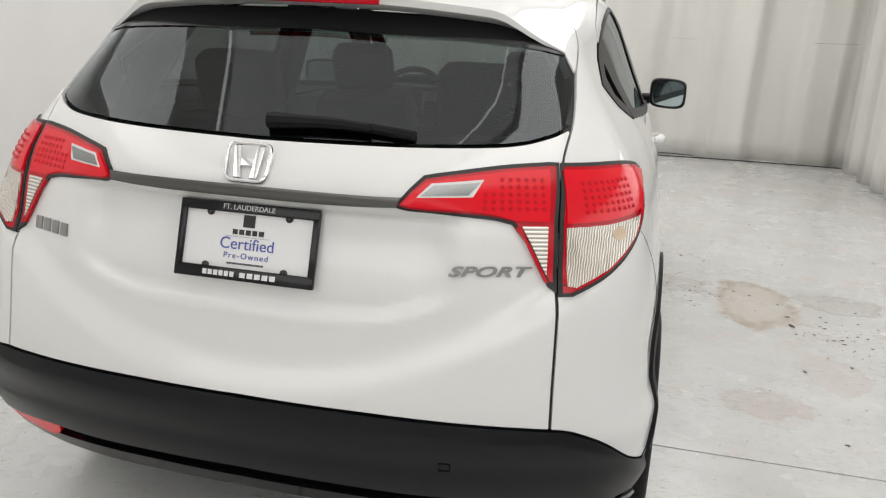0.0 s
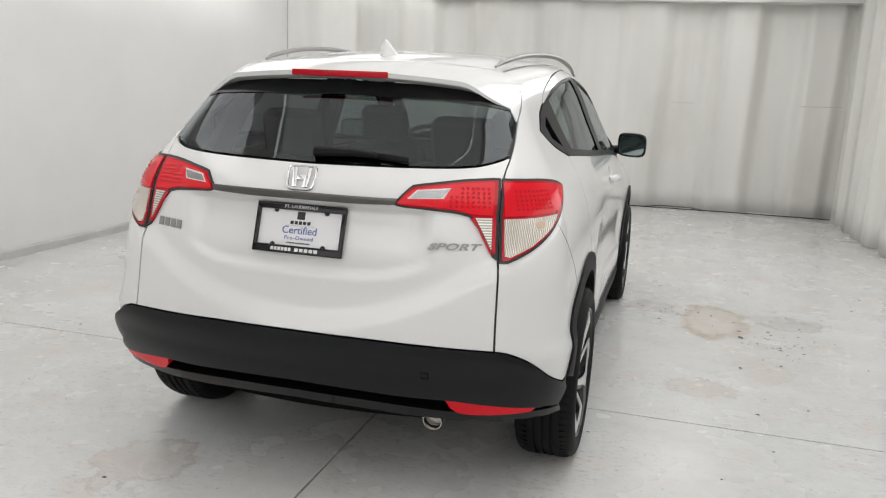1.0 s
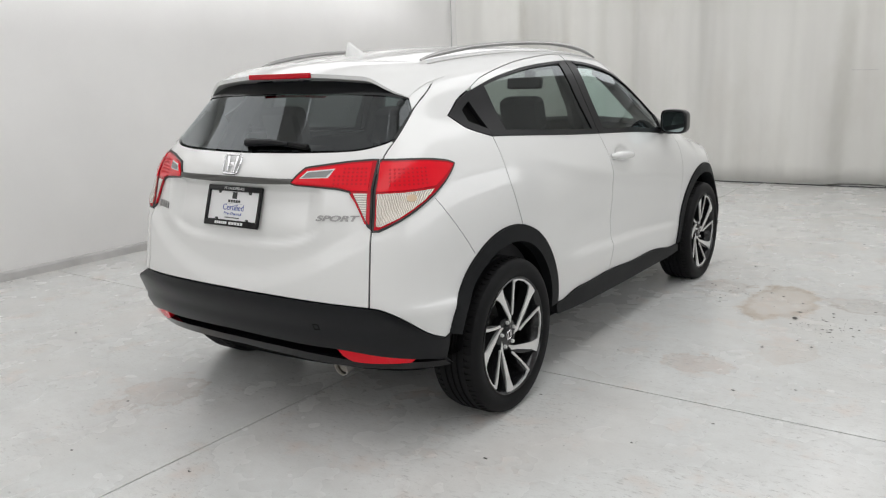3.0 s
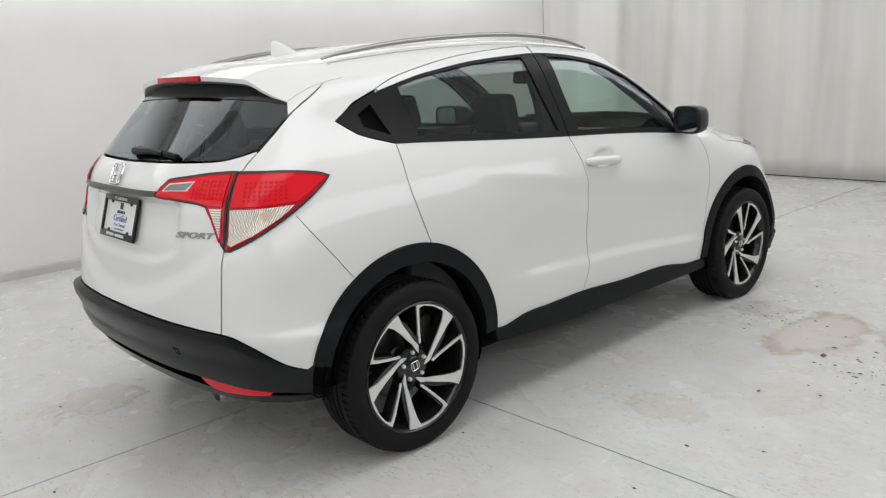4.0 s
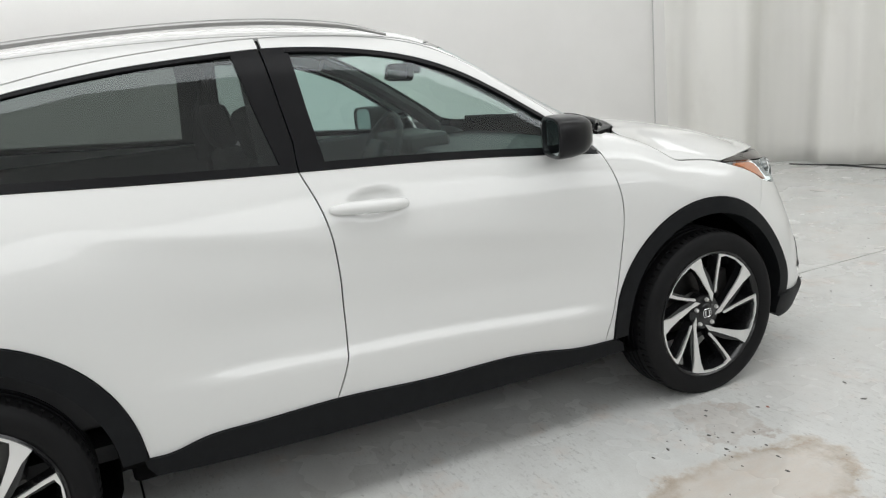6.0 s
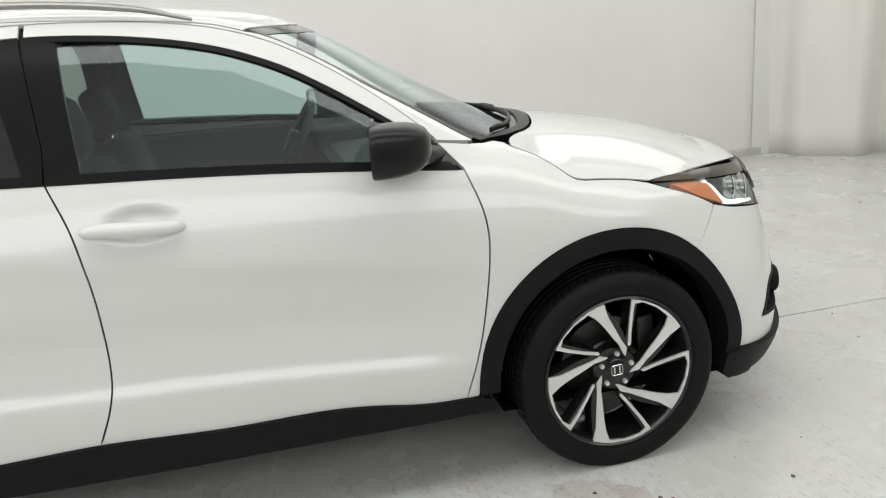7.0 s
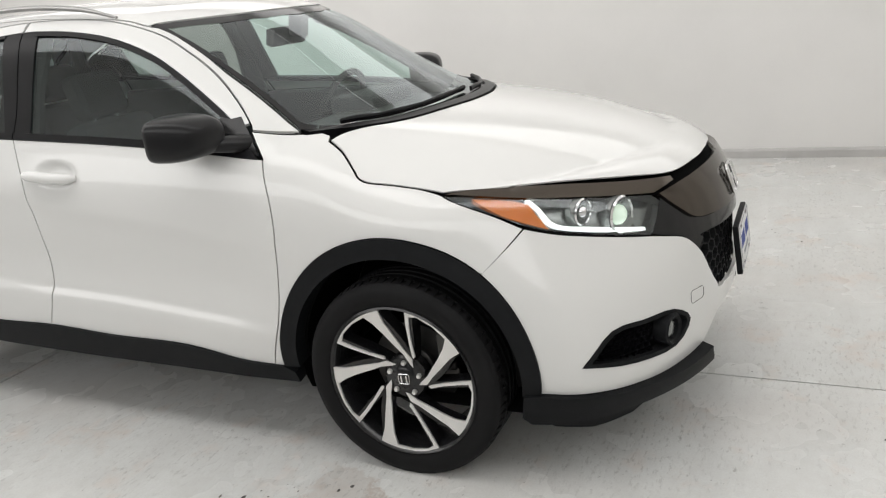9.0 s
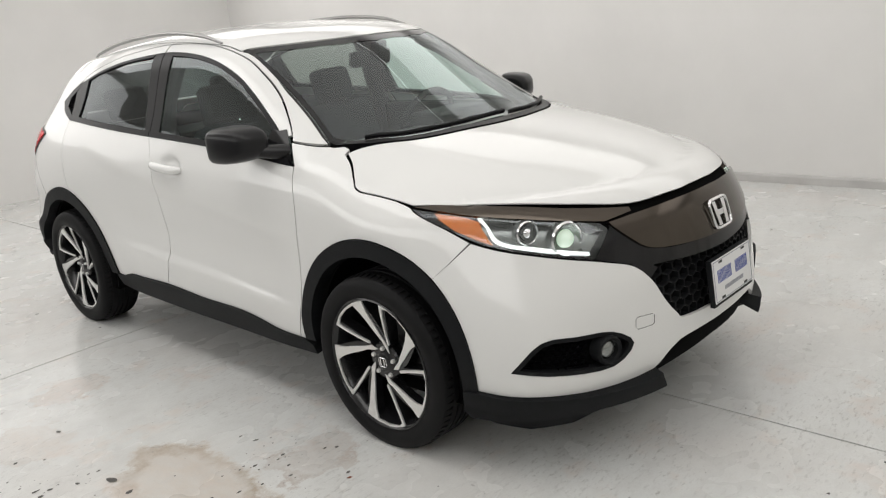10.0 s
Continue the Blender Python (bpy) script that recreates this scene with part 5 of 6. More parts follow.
def head_lamps():
    lens = spl([(2.80, 0.901), (2.93, 0.892), (3.21, 0.863), (3.38, 0.842), (3.482, 0.826)]) + [(3.503, 0.792), (3.432, 0.722)] + spl([(3.427, 0.722), (3.27, 0.755), (3.09, 0.799), (2.96, 0.850), (2.80, 0.901)])[:-1]
    back = skin("headlight", lens, round_body, HOUSING, car, inset=0.05, thick=0.0, step=0.04, both=True, label="headlight with amber corner and lit running light strip")
    amber = spl([(2.90, 0.888), (3.03, 0.876), (3.09, 0.862)]) + [(3.105, 0.835), (3.135, 0.79), (3.10, 0.802), (3.0, 0.838)]
    drl = spl([(3.085, 0.872), (3.112, 0.848), (3.150, 0.793), (3.27, 0.763), (3.43, 0.733)]) + spl([(3.429, 0.743), (3.28, 0.774), (3.165, 0.799), (3.124, 0.848), (3.100, 0.871)])
    for ob, s in zip(back, (1, -1)):
        for name, q, mat, deep, label in (("amber_reflector", amber, AMBER, 0.012, "amber side reflector"), ("running_light", drl, DRL, 0.016, "lit white running light strip")):
            made = skin(name, q, round_body, mat, ob, inset=deep, thick=0.02, step=0.03, label=label)[0]
            made.scale.x = s
        for u, z, r, deep, label in ((3.255, 0.820, 0.034, 0.02, "round projector lamp"), (3.378, 0.788, 0.050, 0.03, "reflector bowl with a pale green glowing eye")):
            p = round_body(np.array([[u, z]]), deep)[0]
            n = Vector((0.35, 0.93, 0.0)).normalized()
            verts, faces = lathe([(r * 1.15, -0.03), (r * 1.2, 0.0), (r, 0.006), (r * 0.9, -0.004), (r * 0.5, 0.012 if r < 0.03 else -0.02), (0.002, 0.018 if r < 0.03 else -0.03)], 24, "z")
            turn = n.to_track_quat("Z", "Y").to_matrix()
            made = mesh_object("lamp_bowl", [(turn @ Vector(v) + Vector(p)) * Vector((1, 1, 1)).x for v in verts], faces, HOUSING, ob, label)
            made.scale.x = s
            verts, faces = lathe([(r * 1.0, 0.004), (r * 1.1, 0.009), (r * 1.2, 0.004)], 28, "z")
            ring_ob = mesh_object("lamp_ring", [turn @ Vector(v) + Vector(p) for v in verts], faces, CHROME, made)
            verts, faces = lathe([(r * 0.62, -0.010), (r * 0.55, 0.004), (r * 0.35, 0.013), (0.001, 0.017)], 24, "z")
            mesh_object("lamp_eye", [turn @ Vector(v) + Vector(p) for v in verts], faces, CHROME if r < 0.04 else GREEN_GLOW, made)
        cover = skin("lens_cover", lens, round_body, LENS_CLEAR, ob, inset=0.002, thick=0.004, step=0.04)[0]
        cover.scale.x = s
    strip = spl([(2.80, 0.906), (2.92, 0.912), (3.05, 0.908), (3.25, 0.897), (3.44, 0.876), (3.59, 0.858)]) + [(3.588, 0.846), (3.495, 0.830)] + spl([(3.482, 0.832), (3.38, 0.847), (3.21, 0.868), (2.93, 0.897)])
    skin("headlight_brow", strip, round_body, SMOKE_CHROME, car, inset=0.002, thick=0.02, step=0.04, both=True, label="smoked chrome strip above the headlight")


def nose():
    top = spl([(3.500, 0.828), (3.60, 0.842), (3.75, 0.852), (NOSE_MID, 0.856)])
    low = spl([(NOSE_MID, 0.704), (3.846, 0.706), (3.68, 0.715), (3.590, 0.730), (3.54, 0.775), (3.500, 0.826)])
    skin("grille_garnish", top + [(2 * NOSE_MID - u, z) for u, z in reversed(top[:-1])] + [(2 * NOSE_MID - u, z) for u, z in low[::-1][1:]] + low[:-1], round_body, SMOKE_CHROME, car, inset=-0.010, thick=0.03, step=0.03, label="smoked chrome grille garnish")
    out = spl([(3.505, 0.815), (3.545, 0.765), (3.60, 0.724), (3.70, 0.708), (NOSE_MID, 0.70)])
    inn = spl([(NOSE_MID, 0.655), (3.75, 0.662), (3.60, 0.672), (3.60, 0.66)]) + spl([(3.60, 0.62), (3.625, 0.56), (3.665, 0.496), (3.72, 0.474), (NOSE_MID, 0.468)])
    upper = out + inn[:19] + [(3.573, 0.634), (3.53, 0.688), (3.45, 0.716), (3.434, 0.722)]
    skin("grille_surround", upper, round_body, GLOSS_BLACK, car, inset=0.0, thick=0.03, step=0.03, both=True, label="gloss black grille surround")
    hole = spl([(3.575, 0.68), (3.75, 0.668), (NOSE_MID, 0.66)]) + spl([(NOSE_MID, 0.45), (3.70, 0.458), (3.65, 0.486), (3.60, 0.56), (3.57, 0.64)])
    skin("grille_back", hole, round_body, VOID, car, inset=0.05, thick=0.0, step=0.05, both=True)
    # honeycomb mesh in the grille
    verts, faces = [], []
    cell, flat = 0.046, []
    for row in range(9):
        for col in range(12):
            u = NOSE_MID - col * cell * 1.0 - (cell / 2 if row % 2 else 0)
            z = 0.470 + row * 0.0345
            if not inside(hole, u, z):
                continue
            for t in range(6):
                a0, a1 = radians(60 * t + 30), radians(60 * t + 90)
                quad = []
                for a, r in ((a0, 0.0268), (a1, 0.0268), (a1, 0.0230), (a0, 0.0230)):
                    quad.append((u + r * math.cos(a), z + r * math.sin(a) * 0.9))
                m = len(flat) * 2
                flat += quad
                faces += [(m, m + 1, m + 2, m + 3), (m + 2, m + 3, m + 7, m + 6), (m, m + 1, m + 5, m + 4)]
    p, d = round_body(np.array(flat), 0.018), round_body(np.array(flat), 0.04)
    for k in range(0, len(flat), 4):
        verts += [tuple(q) for q in p[k:k + 4]] + [tuple(q) for q in d[k:k + 4]]
    grille = mesh_object("grille_mesh", verts, faces, CLAD, car, "black honeycomb grille", smooth=False)
    other = mesh_object("grille_mesh", [(-x, y, z) for x, y, z in verts], [f[::-1] for f in faces], CLAD, car, smooth=False)
    # fog lamp pockets
    for s in (1, -1):
        back = skin("fog_pocket", FOG, round_body, VOID, car, inset=0.04, thick=0.0, step=0.04)[0]
        o, i = np.array(tidy(FOG)), np.array(shrink(FOG, 0.013))
        po, pi, pd = round_body(o, -0.003), round_body(i, -0.002), round_body(i, 0.04)
        n = len(o)
        vs = [*po, *pi, *pd]
        fs = [(k, (k + 1) % n, n + (k + 1) % n, n + k) for k in range(n)] + [(n + k, n + (k + 1) % n, 2 * n + (k + 1) % n, 2 * n + k) for k in range(n)]
        bezel = mesh_object("fog_bezel", vs, fs, CLAD, back)
        vs, fs, inn_q, out_q = [], [], [], []
        for row in range(8):
            for col in range(10):
                u, z = 3.16 + col * 0.021 + (0.0105 if row % 2 else 0), 0.375 + row * 0.017
                if not inside(i.tolist(), u, z):
                    continue
                m = len(inn_q) * 2
                inn_q += [(u - 0.008, z - 0.006), (u + 0.008, z - 0.006), (u + 0.008, z + 0.006), (u - 0.008, z + 0.006)]
                out_q += [(u - 0.0105, z - 0.0085), (u + 0.0105, z - 0.0085), (u + 0.0105, z + 0.0085), (u - 0.0105, z + 0.0085)]
                fs += [(m + k, m + (k + 1) % 4, m + 4 + (k + 1) % 4, m + 4 + k) for k in range(4)]
        p, q = round_body(np.array(inn_q), 0.030), round_body(np.array(out_q), 0.018)
        for k in range(0, len(inn_q), 4):
            vs += [*p[k:k + 4], *q[k:k + 4]]
        mesh_object("fog_mesh", vs, fs, GLOSS_BLACK, back, smooth=False)
        p = round_body(np.array([[3.425, 0.432]]), 0.0)[0]
        turn = Vector((0.30, 0.95, 0.0)).to_track_quat("Z", "Y").to_matrix()
        v, f = lathe([(0.050, -0.04), (0.050, 0.004), (0.044, 0.010), (0.034, 0.004), (0.032, -0.012)], 28, "z")
        mesh_object("fog_surround", [turn @ Vector(q) + Vector(p) for q in v], f, CLAD, back)
        v, f = lathe([(0.033, -0.010), (0.024, -0.003), (0.010, 0.0), (0.001, 0.001)], 24, "z")
        mesh_object("fog_lamp", [turn @ Vector(q) + Vector(p) for q in v], f, HOUSING, back, "round fog lamp")
        back.scale.x = s
        tagged(back, "fog lamp in a black meshed pocket")
    cap = [(3.515, 0.476), (3.560, 0.477), (3.567, 0.483), (3.569, 0.508), (3.563, 0.515), (3.518, 0.517), (3.511, 0.511), (3.509, 0.483)]
    line = round_body(np.array(cap + cap[:1]), -0.0004)
    mesh_object("tow_cap_line", *tube([tuple(q) for q in line], 0.0009, 5), TRIM_BLACK, car, "thin outline of the tow hook cap")


def badge(parent_label, centre, turn, w, h):
    """A rounded frame with two flared upright bars inside."""
    b = thing("badge", parent_label, "")
    b.parent = car
    frame_line = []
    for k in range(40):
        a = 2 * math.pi * k / 40
        c, s = math.cos(a), math.sin(a)
        x, y = math.copysign(abs(c) ** 0.35, c) * w / 2, math.copysign(abs(s) ** 0.35, s) * h / 2
        frame_line.append((x * (1 + 0.10 * y / h), y, 0.004))
    mesh_object("frame", *tube(frame_line + frame_line[:1], w * 0.045, 8), CHROME, b)
    for s in (-1, 1):
        bm = bmesh.new()
        box(bm, 0, 0, 0.004, w * 0.17, h * 0.86, 0.008, 0.002)
        for v in bm.verts:
            v.co.x += s * (w * 0.235 + 0.10 * w * (v.co.y / h))
        part("bar", bm, CHROME, b)
    bm = bmesh.new()
    box(bm, 0, 0, 0.0035, w * 0.40, h * 0.20, 0.006, 0.0015)
    part("bar", bm, CHROME, b)
    b.matrix_local = Matrix.Translation(centre) @ turn
    return b


def wide(bm, k):
    for v in bm.verts:
        v.co.x *= k
    return bm


def badges_and_plates():
    p = round_body(np.array([[TAIL_MID, 1.110]]), -0.004)[0]
    badge("chrome badge on the tailgate", p, Matrix.Rotation(radians(64), 4, "X"), 0.094, 0.080)
    p = round_body(np.array([[NOSE_MID, 0.765]]), -0.014)[0]
    badge("chrome badge on the grille garnish", p, Matrix.Rotation(radians(180), 4, "Z") @ Matrix.Rotation(radians(72), 4, "X"), 0.125, 0.10)
    word = part("trim_lettering", wide(letters("SPORT", 0.029, 0.002, 0.34, 1.06, 0.0009), 1.80), SATIN, car, "chrome trim lettering")
    p = round_body(np.array([[-0.711, 0.922]]), -0.002)[0]
    n = Vector(body_normal(np.array([p]))[0])
    a = Vector((n.y, -n.x, 0)).normalized() * -1
    up = n.cross(a)
    word.matrix_local = Matrix((( a.x, up.x, n.x, p[0]), (a.y, up.y, n.y, p[1]), (a.z, up.z, n.z, p[2]), (0, 0, 0, 1)))
    bm = bmesh.new()
    for k in range(4):
        box(bm, -0.052 + 0.034 * k, 0, 0, 0.024, 0.030, 0.005, 0.001)
    mark = part("model_badge", bm, SATIN, car, "small satin silver badge bars")
    p = round_body(np.array([[2 * TAIL_MID + 0.695, 0.912]]), -0.002)[0]
    n = Vector(body_normal(np.array([p]))[0])
    a = Vector((-n.y, n.x, 0)).normalized()
    up = n.cross(a)
    mark.matrix_local = Matrix(((a.x, up.x, n.x, p[0]), (a.y, up.y, n.y, p[1]), (a.z, up.z, n.z, p[2]), (0, 0, 0, 1)))
    # rear plate with its frame
    plate = thing("rear_plate", "white dealer plate in a black frame", "")
    plate.parent = car
    bm = bmesh.new()
    box(bm, 0, 0, 0, 0.300, 0.150, 0.004, 0.001)
    part("plate", bm, PLATE_WHITE, plate)
    bm = bmesh.new()
    for x, y, w, h in ((0, 0.071, 0.318, 0.022), (0, -0.070, 0.318, 0.026), (-0.152, 0, 0.014, 0.128), (0.152, 0, 0.014, 0.128)):
        box(bm, x, y, 0.004, w, h, 0.012, 0.003)
    part("plate_frame", bm, GLOSS_BLACK, plate, "black plate frame")

    def line(text, size, x, y, z, mat, label="", shear=0.0, space=1.0):
        bm = letters(text, size, 0.0006, shear, space)
        bmesh.ops.translate(bm, verts=bm.verts, vec=(x, y, z))
        part("lettering", bm, mat, plate, label)

    def bars(n, x, y, w, h, z, mat, owner, gapw=0.25):
        bm = bmesh.new()
        step = w / n
        for k in range(n):
            box(bm, x - w / 2 + step * (k + 0.5), y, z, step * (1 - gapw), h, 0.001)
        part("print", bm, mat, owner)

    line("FT. LAUDERDALE", 0.0155, 0.0, 0.071, 0.0105, LETTER_WHITE, "white frame lettering")
    line("Certified", 0.035, 0.0, -0.006, 0.0026, INK_BLUE, "blue printed word")
    line("Pre-Owned", 0.018, 0.0, -0.031, 0.0026, INK_BLUE, "", 0, 1.25)
    bars(5, 0, 0.020, 0.075, 0.011, 0.0026, INK_BLACK, plate)
    bars(1, 0, 0.044, 0.030, 0.026, 0.0026, INK_BLACK, plate, 0.1)
    bars(1, 0, 0.010, 0.10, 0.001, 0.0026, INK_GREY, plate, 0.0)
    bars(14, 0, -0.047, 0.085, 0.004, 0.0026, INK_BLACK, plate)
    bars(6, -0.055, -0.070, 0.075, 0.011, 0.0105, LETTER_WHITE, plate)
    bars(5, 0.035, -0.070, 0.085, 0.011, 0.0105, LETTER_WHITE, plate)
    for x in (-0.09, 0.09):
        for y in (0.058, -0.056):
            v, f = lathe([(0.008, -0.001), (0.008, 0.004), (0.005, 0.006), (0.001, 0.006)], 12, "z")
            mesh_object("screw", [(a + x, b + y, c + 0.002) for a, b, c in v], f, SEAL_GAP_BLACK, plate)
    plate.matrix_local = Matrix.Translation((0, -0.712, 0.942)) @ Matrix.Rotation(radians(73), 4, "X")
    front = thing("front_plate", "white dealer plate on a black holder", "")
    front.parent = car
    bm = bmesh.new()
    box(bm, 0, 0, -0.010, 0.312, 0.168, 0.018, 0.004)
    part("plate_holder", bm, CLAD, front, "black plate holder")
    bm = bmesh.new()
    box(bm, 0, 0.004, 0.001, 0.300, 0.150, 0.003, 0.001)
    part("plate", bm, PLATE_WHITE, front)
    bm = bmesh.new()
    for x, y, w, h in ((0, 0.074, 0.290, 0.003), (0, -0.066, 0.290, 0.003), (-0.145, 0.004, 0.003, 0.14), (0.145, 0.004, 0.003, 0.14)):
        box(bm, x, y, 0.003, w, h, 0.001)
    part("plate_border", bm, INK_GREY, front)
    bars(12, -0.067, 0.018, 0.110, 0.046, 0.0032, INK_BLUE, front, 0.55)
    bars(11, 0.067, 0.018, 0.100, 0.046, 0.0032, INK_BLUE, front, 0.55)
    bars(12, 0.0, -0.032, 0.15, 0.014, 0.0032, INK_GREY, front, 0.25)
    for x in (-0.09, 0.09):
        for y in (0.066, -0.060):
            bm = bmesh.new()
            box(bm, x, y, 0.003, 0.026, 0.008, 0.001)
            part("slot", bm, SEAL_GAP_BLACK, front)
    front.matrix_local = Matrix.Translation((0, 3.552, 0.548)) @ Matrix.Rotation(radians(180), 4, "Z") @ Matrix.Rotation(radians(84), 4, "X")


# ---------------------------------------------------------------- wheels
def wheel():
    w = thing("wheel", "black and machined alloy wheel with a road tyre", "wheel")
    prof = [(0.243, -0.085), (0.256, -0.101), (0.272, -0.111), (0.300, -0.113), (0.318, -0.107), (0.328, -0.098), (0.3315, -0.090), (0.3315, -0.061), (0.3385, -0.060)]
    for g in (-0.030, 0.0, 0.030):
        prof += [(0.3385, g - 0.006), (0.3305, g - 0.0045), (0.3305, g + 0.0045), (0.3385, g + 0.006)]
    prof += [(r, -a) for r, a in reversed([q for q in prof[:9]])]
    v, f = lathe(prof, 96, "x", 1)
    mesh_object("tyre", v, f, RUBBER, w, "black road tyre with grooved tread", sharp=40)
    # shoulder blocks
    verts, faces = [], []
    for k in range(72):
        a = 2 * math.pi * k / 72
        for s in (-1, 1):
            m = len(verts)
            for da, r, x in ((0.010, 0.3300, 0.060), (0.068, 0.3300, 0.060), (0.068, 0.3220, 0.104), (0.010, 0.3220, 0.104), (0.012, 0.3390, 0.061), (0.066, 0.3390, 0.061), (0.064, 0.3310, 0.093), (0.014, 0.3310, 0.093)):
                verts.append((s * x, r * math.cos(a + da), r * math.sin(a + da)))
            faces += [(m + 4, m + 5, m + 6, m + 7), (m, m + 1, m + 5, m + 4), (m + 1, m + 2, m + 6, m + 5), (m + 2, m + 3, m + 7, m + 6), (m + 3, m, m + 4, m + 7)]
    tagged(mesh_object("tread", verts, faces, RUBBER, w, smooth=False), kind="stuff")
    v, f = lathe([(0.254, 0.096), (0.257, 0.104), (0.251, 0.107), (0.245, 0.100), (0.236, 0.080), (0.224, 0.03), (0.216, -0.04), (0.243, -0.095)], 72, "x", 1)
    mesh_object("rim", v, f, RIM_BLACK, w, "gloss black rim barrel", sharp=50)
    v, f = lathe([(0.150, -0.035), (0.150, -0.020), (0.075, -0.020), (0.075, 0.0), (0.06, 0.01), (0.0, 0.01)], 48, "x", 1)
    mesh_object("brake_disc", v, f, DISC, w, "steel brake disc")
    bm = bmesh.new()
    box(bm, -0.01, 0.135, 0.075, 0.07, 0.06, 0.13, 0.012)
    part("brake_caliper", bm, DISC, w)
    for k in range(5):
        spin = Matrix.Rotation(radians(-72 * k), 2)

        def place(r, deg, x):
            a = radians(deg)
            q = spin @ Vector((r * math.cos(a), r * math.sin(a)))
            return (x, q[0], q[1])

        # the wide machined blade, the rim arc and the thin arm that returns from it
        blade = [(0.2525, 110, 0.100), (0.2525, 99, 0.100), (0.200, 97.5, 0.094), (0.148, 90.5, 0.086), (0.100, 77, 0.078), (0.080, 60, 0.074), (0.052, 46, 0.069), (0.056, 60, 0.070), (0.085, 81, 0.075), (0.116, 94.5, 0.081), (0.165, 103.5, 0.089), (0.205, 108.5, 0.095), (0.236, 113, 0.098)]
        arm = [(0.2525, 110, 0.100), (0.2535, 118, 0.100), (0.2535, 126, 0.100), (0.2535, 135, 0.100), (0.2535, 142, 0.100), (0.2525, 149, 0.100), (0.200, 147.5, 0.094), (0.140, 143, 0.085), (0.092, 134, 0.077), (0.086, 130, 0.076), (0.095, 127.5, 0.077), (0.140, 139, 0.085), (0.200, 144.3, 0.094), (0.232, 145.3, 0.097), (0.240, 139, 0.098), (0.239, 126, 0.098), (0.236, 113, 0.098)]
        for name, line in (("spoke_face", blade), ("spoke_arm", arm)):
            n = len(line)
            verts = [place(r, d, x) for r, d, x in line] + [place(r, d, x - 0.006) for r, d, x in line]
            faces = [tuple(range(n))] + [(i, i + n, (i + 1) % n + n, (i + 1) % n) for i in range(n)]
            bm = bmesh.new()
            vs = [bm.verts.new(q) for q in verts]
            for fc in faces:
                bm.faces.new([vs[i] for i in fc])
            part(name, bm, SILVER, w, "bright machined spoke face" if k == 0 else "", smooth=False)
        # dark spoke bodies behind the faces
        for (d0, d1, wide) in ((103, 62, 0.036), (146, 132, 0.024)):
            verts, faces = [], []
            for i in range(9):
                t = i / 8
                r, d = 0.244 - 0.185 * t, d0 + (d1 - d0) * t**1.6
                half = math.degrees(wide / 2 / r) * (1 - 0.25 * t)
                x = 0.094 - 0.026 * t
                verts += [place(r, d - half * 1.3, x - 0.045), place(r, d - half, x), place(r, d + half, x), place(r, d + half * 1.3, x - 0.045)]
            faces = [(4 * i + q, 4 * i + q + 1, 4 * i + q + 5, 4 * i + q + 4) for i in range(8) for q in range(3)]
            mesh_object("spoke", verts, faces, RIM_BLACK, w, sharp=30)
        v, f = lathe([(0.0085, 0.055), (0.0085, 0.075), (0.0065, 0.079), (0.001, 0.079)], 6, "x", 1)
        c = place(0.054, 84, 0)
        mesh_object("wheel_nut", [(a, b + c[1], d + c[2]) for a, b, d in v], f, SILVER, w)
    v, f = lathe([(0.075, 0.02), (0.075, 0.058), (0.068, 0.066), (0.040, 0.068), (0.034, 0.072), (0.030, 0.074), (0.001, 0.075)], 40, "x", 1)
    mesh_object("hub_cap", v, f, RIM_BLACK, w, "black hub with a small chrome badge")
    bm = bmesh.new()
    for y, z, a, b in ((-0.009, 0, 0.005, 0.024), (0.009, 0, 0.005, 0.024)):
        box(bm, 0.0765, y, z, 0.004, a, b, 0.001)
    loop = [(0.0765, math.copysign(abs(math.cos(t)) ** 0.4, math.cos(t)) * 0.019, math.copysign(abs(math.sin(t)) ** 0.4, math.sin(t)) * 0.017) for t in np.linspace(0, 2 * math.pi, 33)]
    part("hub_badge", bm, CHROME, w)
    mesh_object("hub_badge", *tube(loop, 0.0016, 6), CHROME, w)
    return w


def wheels():
    first = wheel()
    spots = [(1, 0.0, 12, 0.332), (1, AXLE, 3, 0.325), (-1, 0.0, 40, 0.332), (-1, AXLE, 20, 0.325)]
    track = 0.782
    for i, (s, y, turn, hub) in enumerate(spots):
        m = pose(s * track, y, hub) @ Matrix.Rotation(radians(turn), 4, "X")
        if s < 0:
            m = pose(s * track, y, hub) @ Matrix.Rotation(math.pi, 4, "Z") @ Matrix.Rotation(radians(turn), 4, "X")
        w = first if i == 0 else copy_thing(first, m)
        w.matrix_basis = m
        w.parent = car


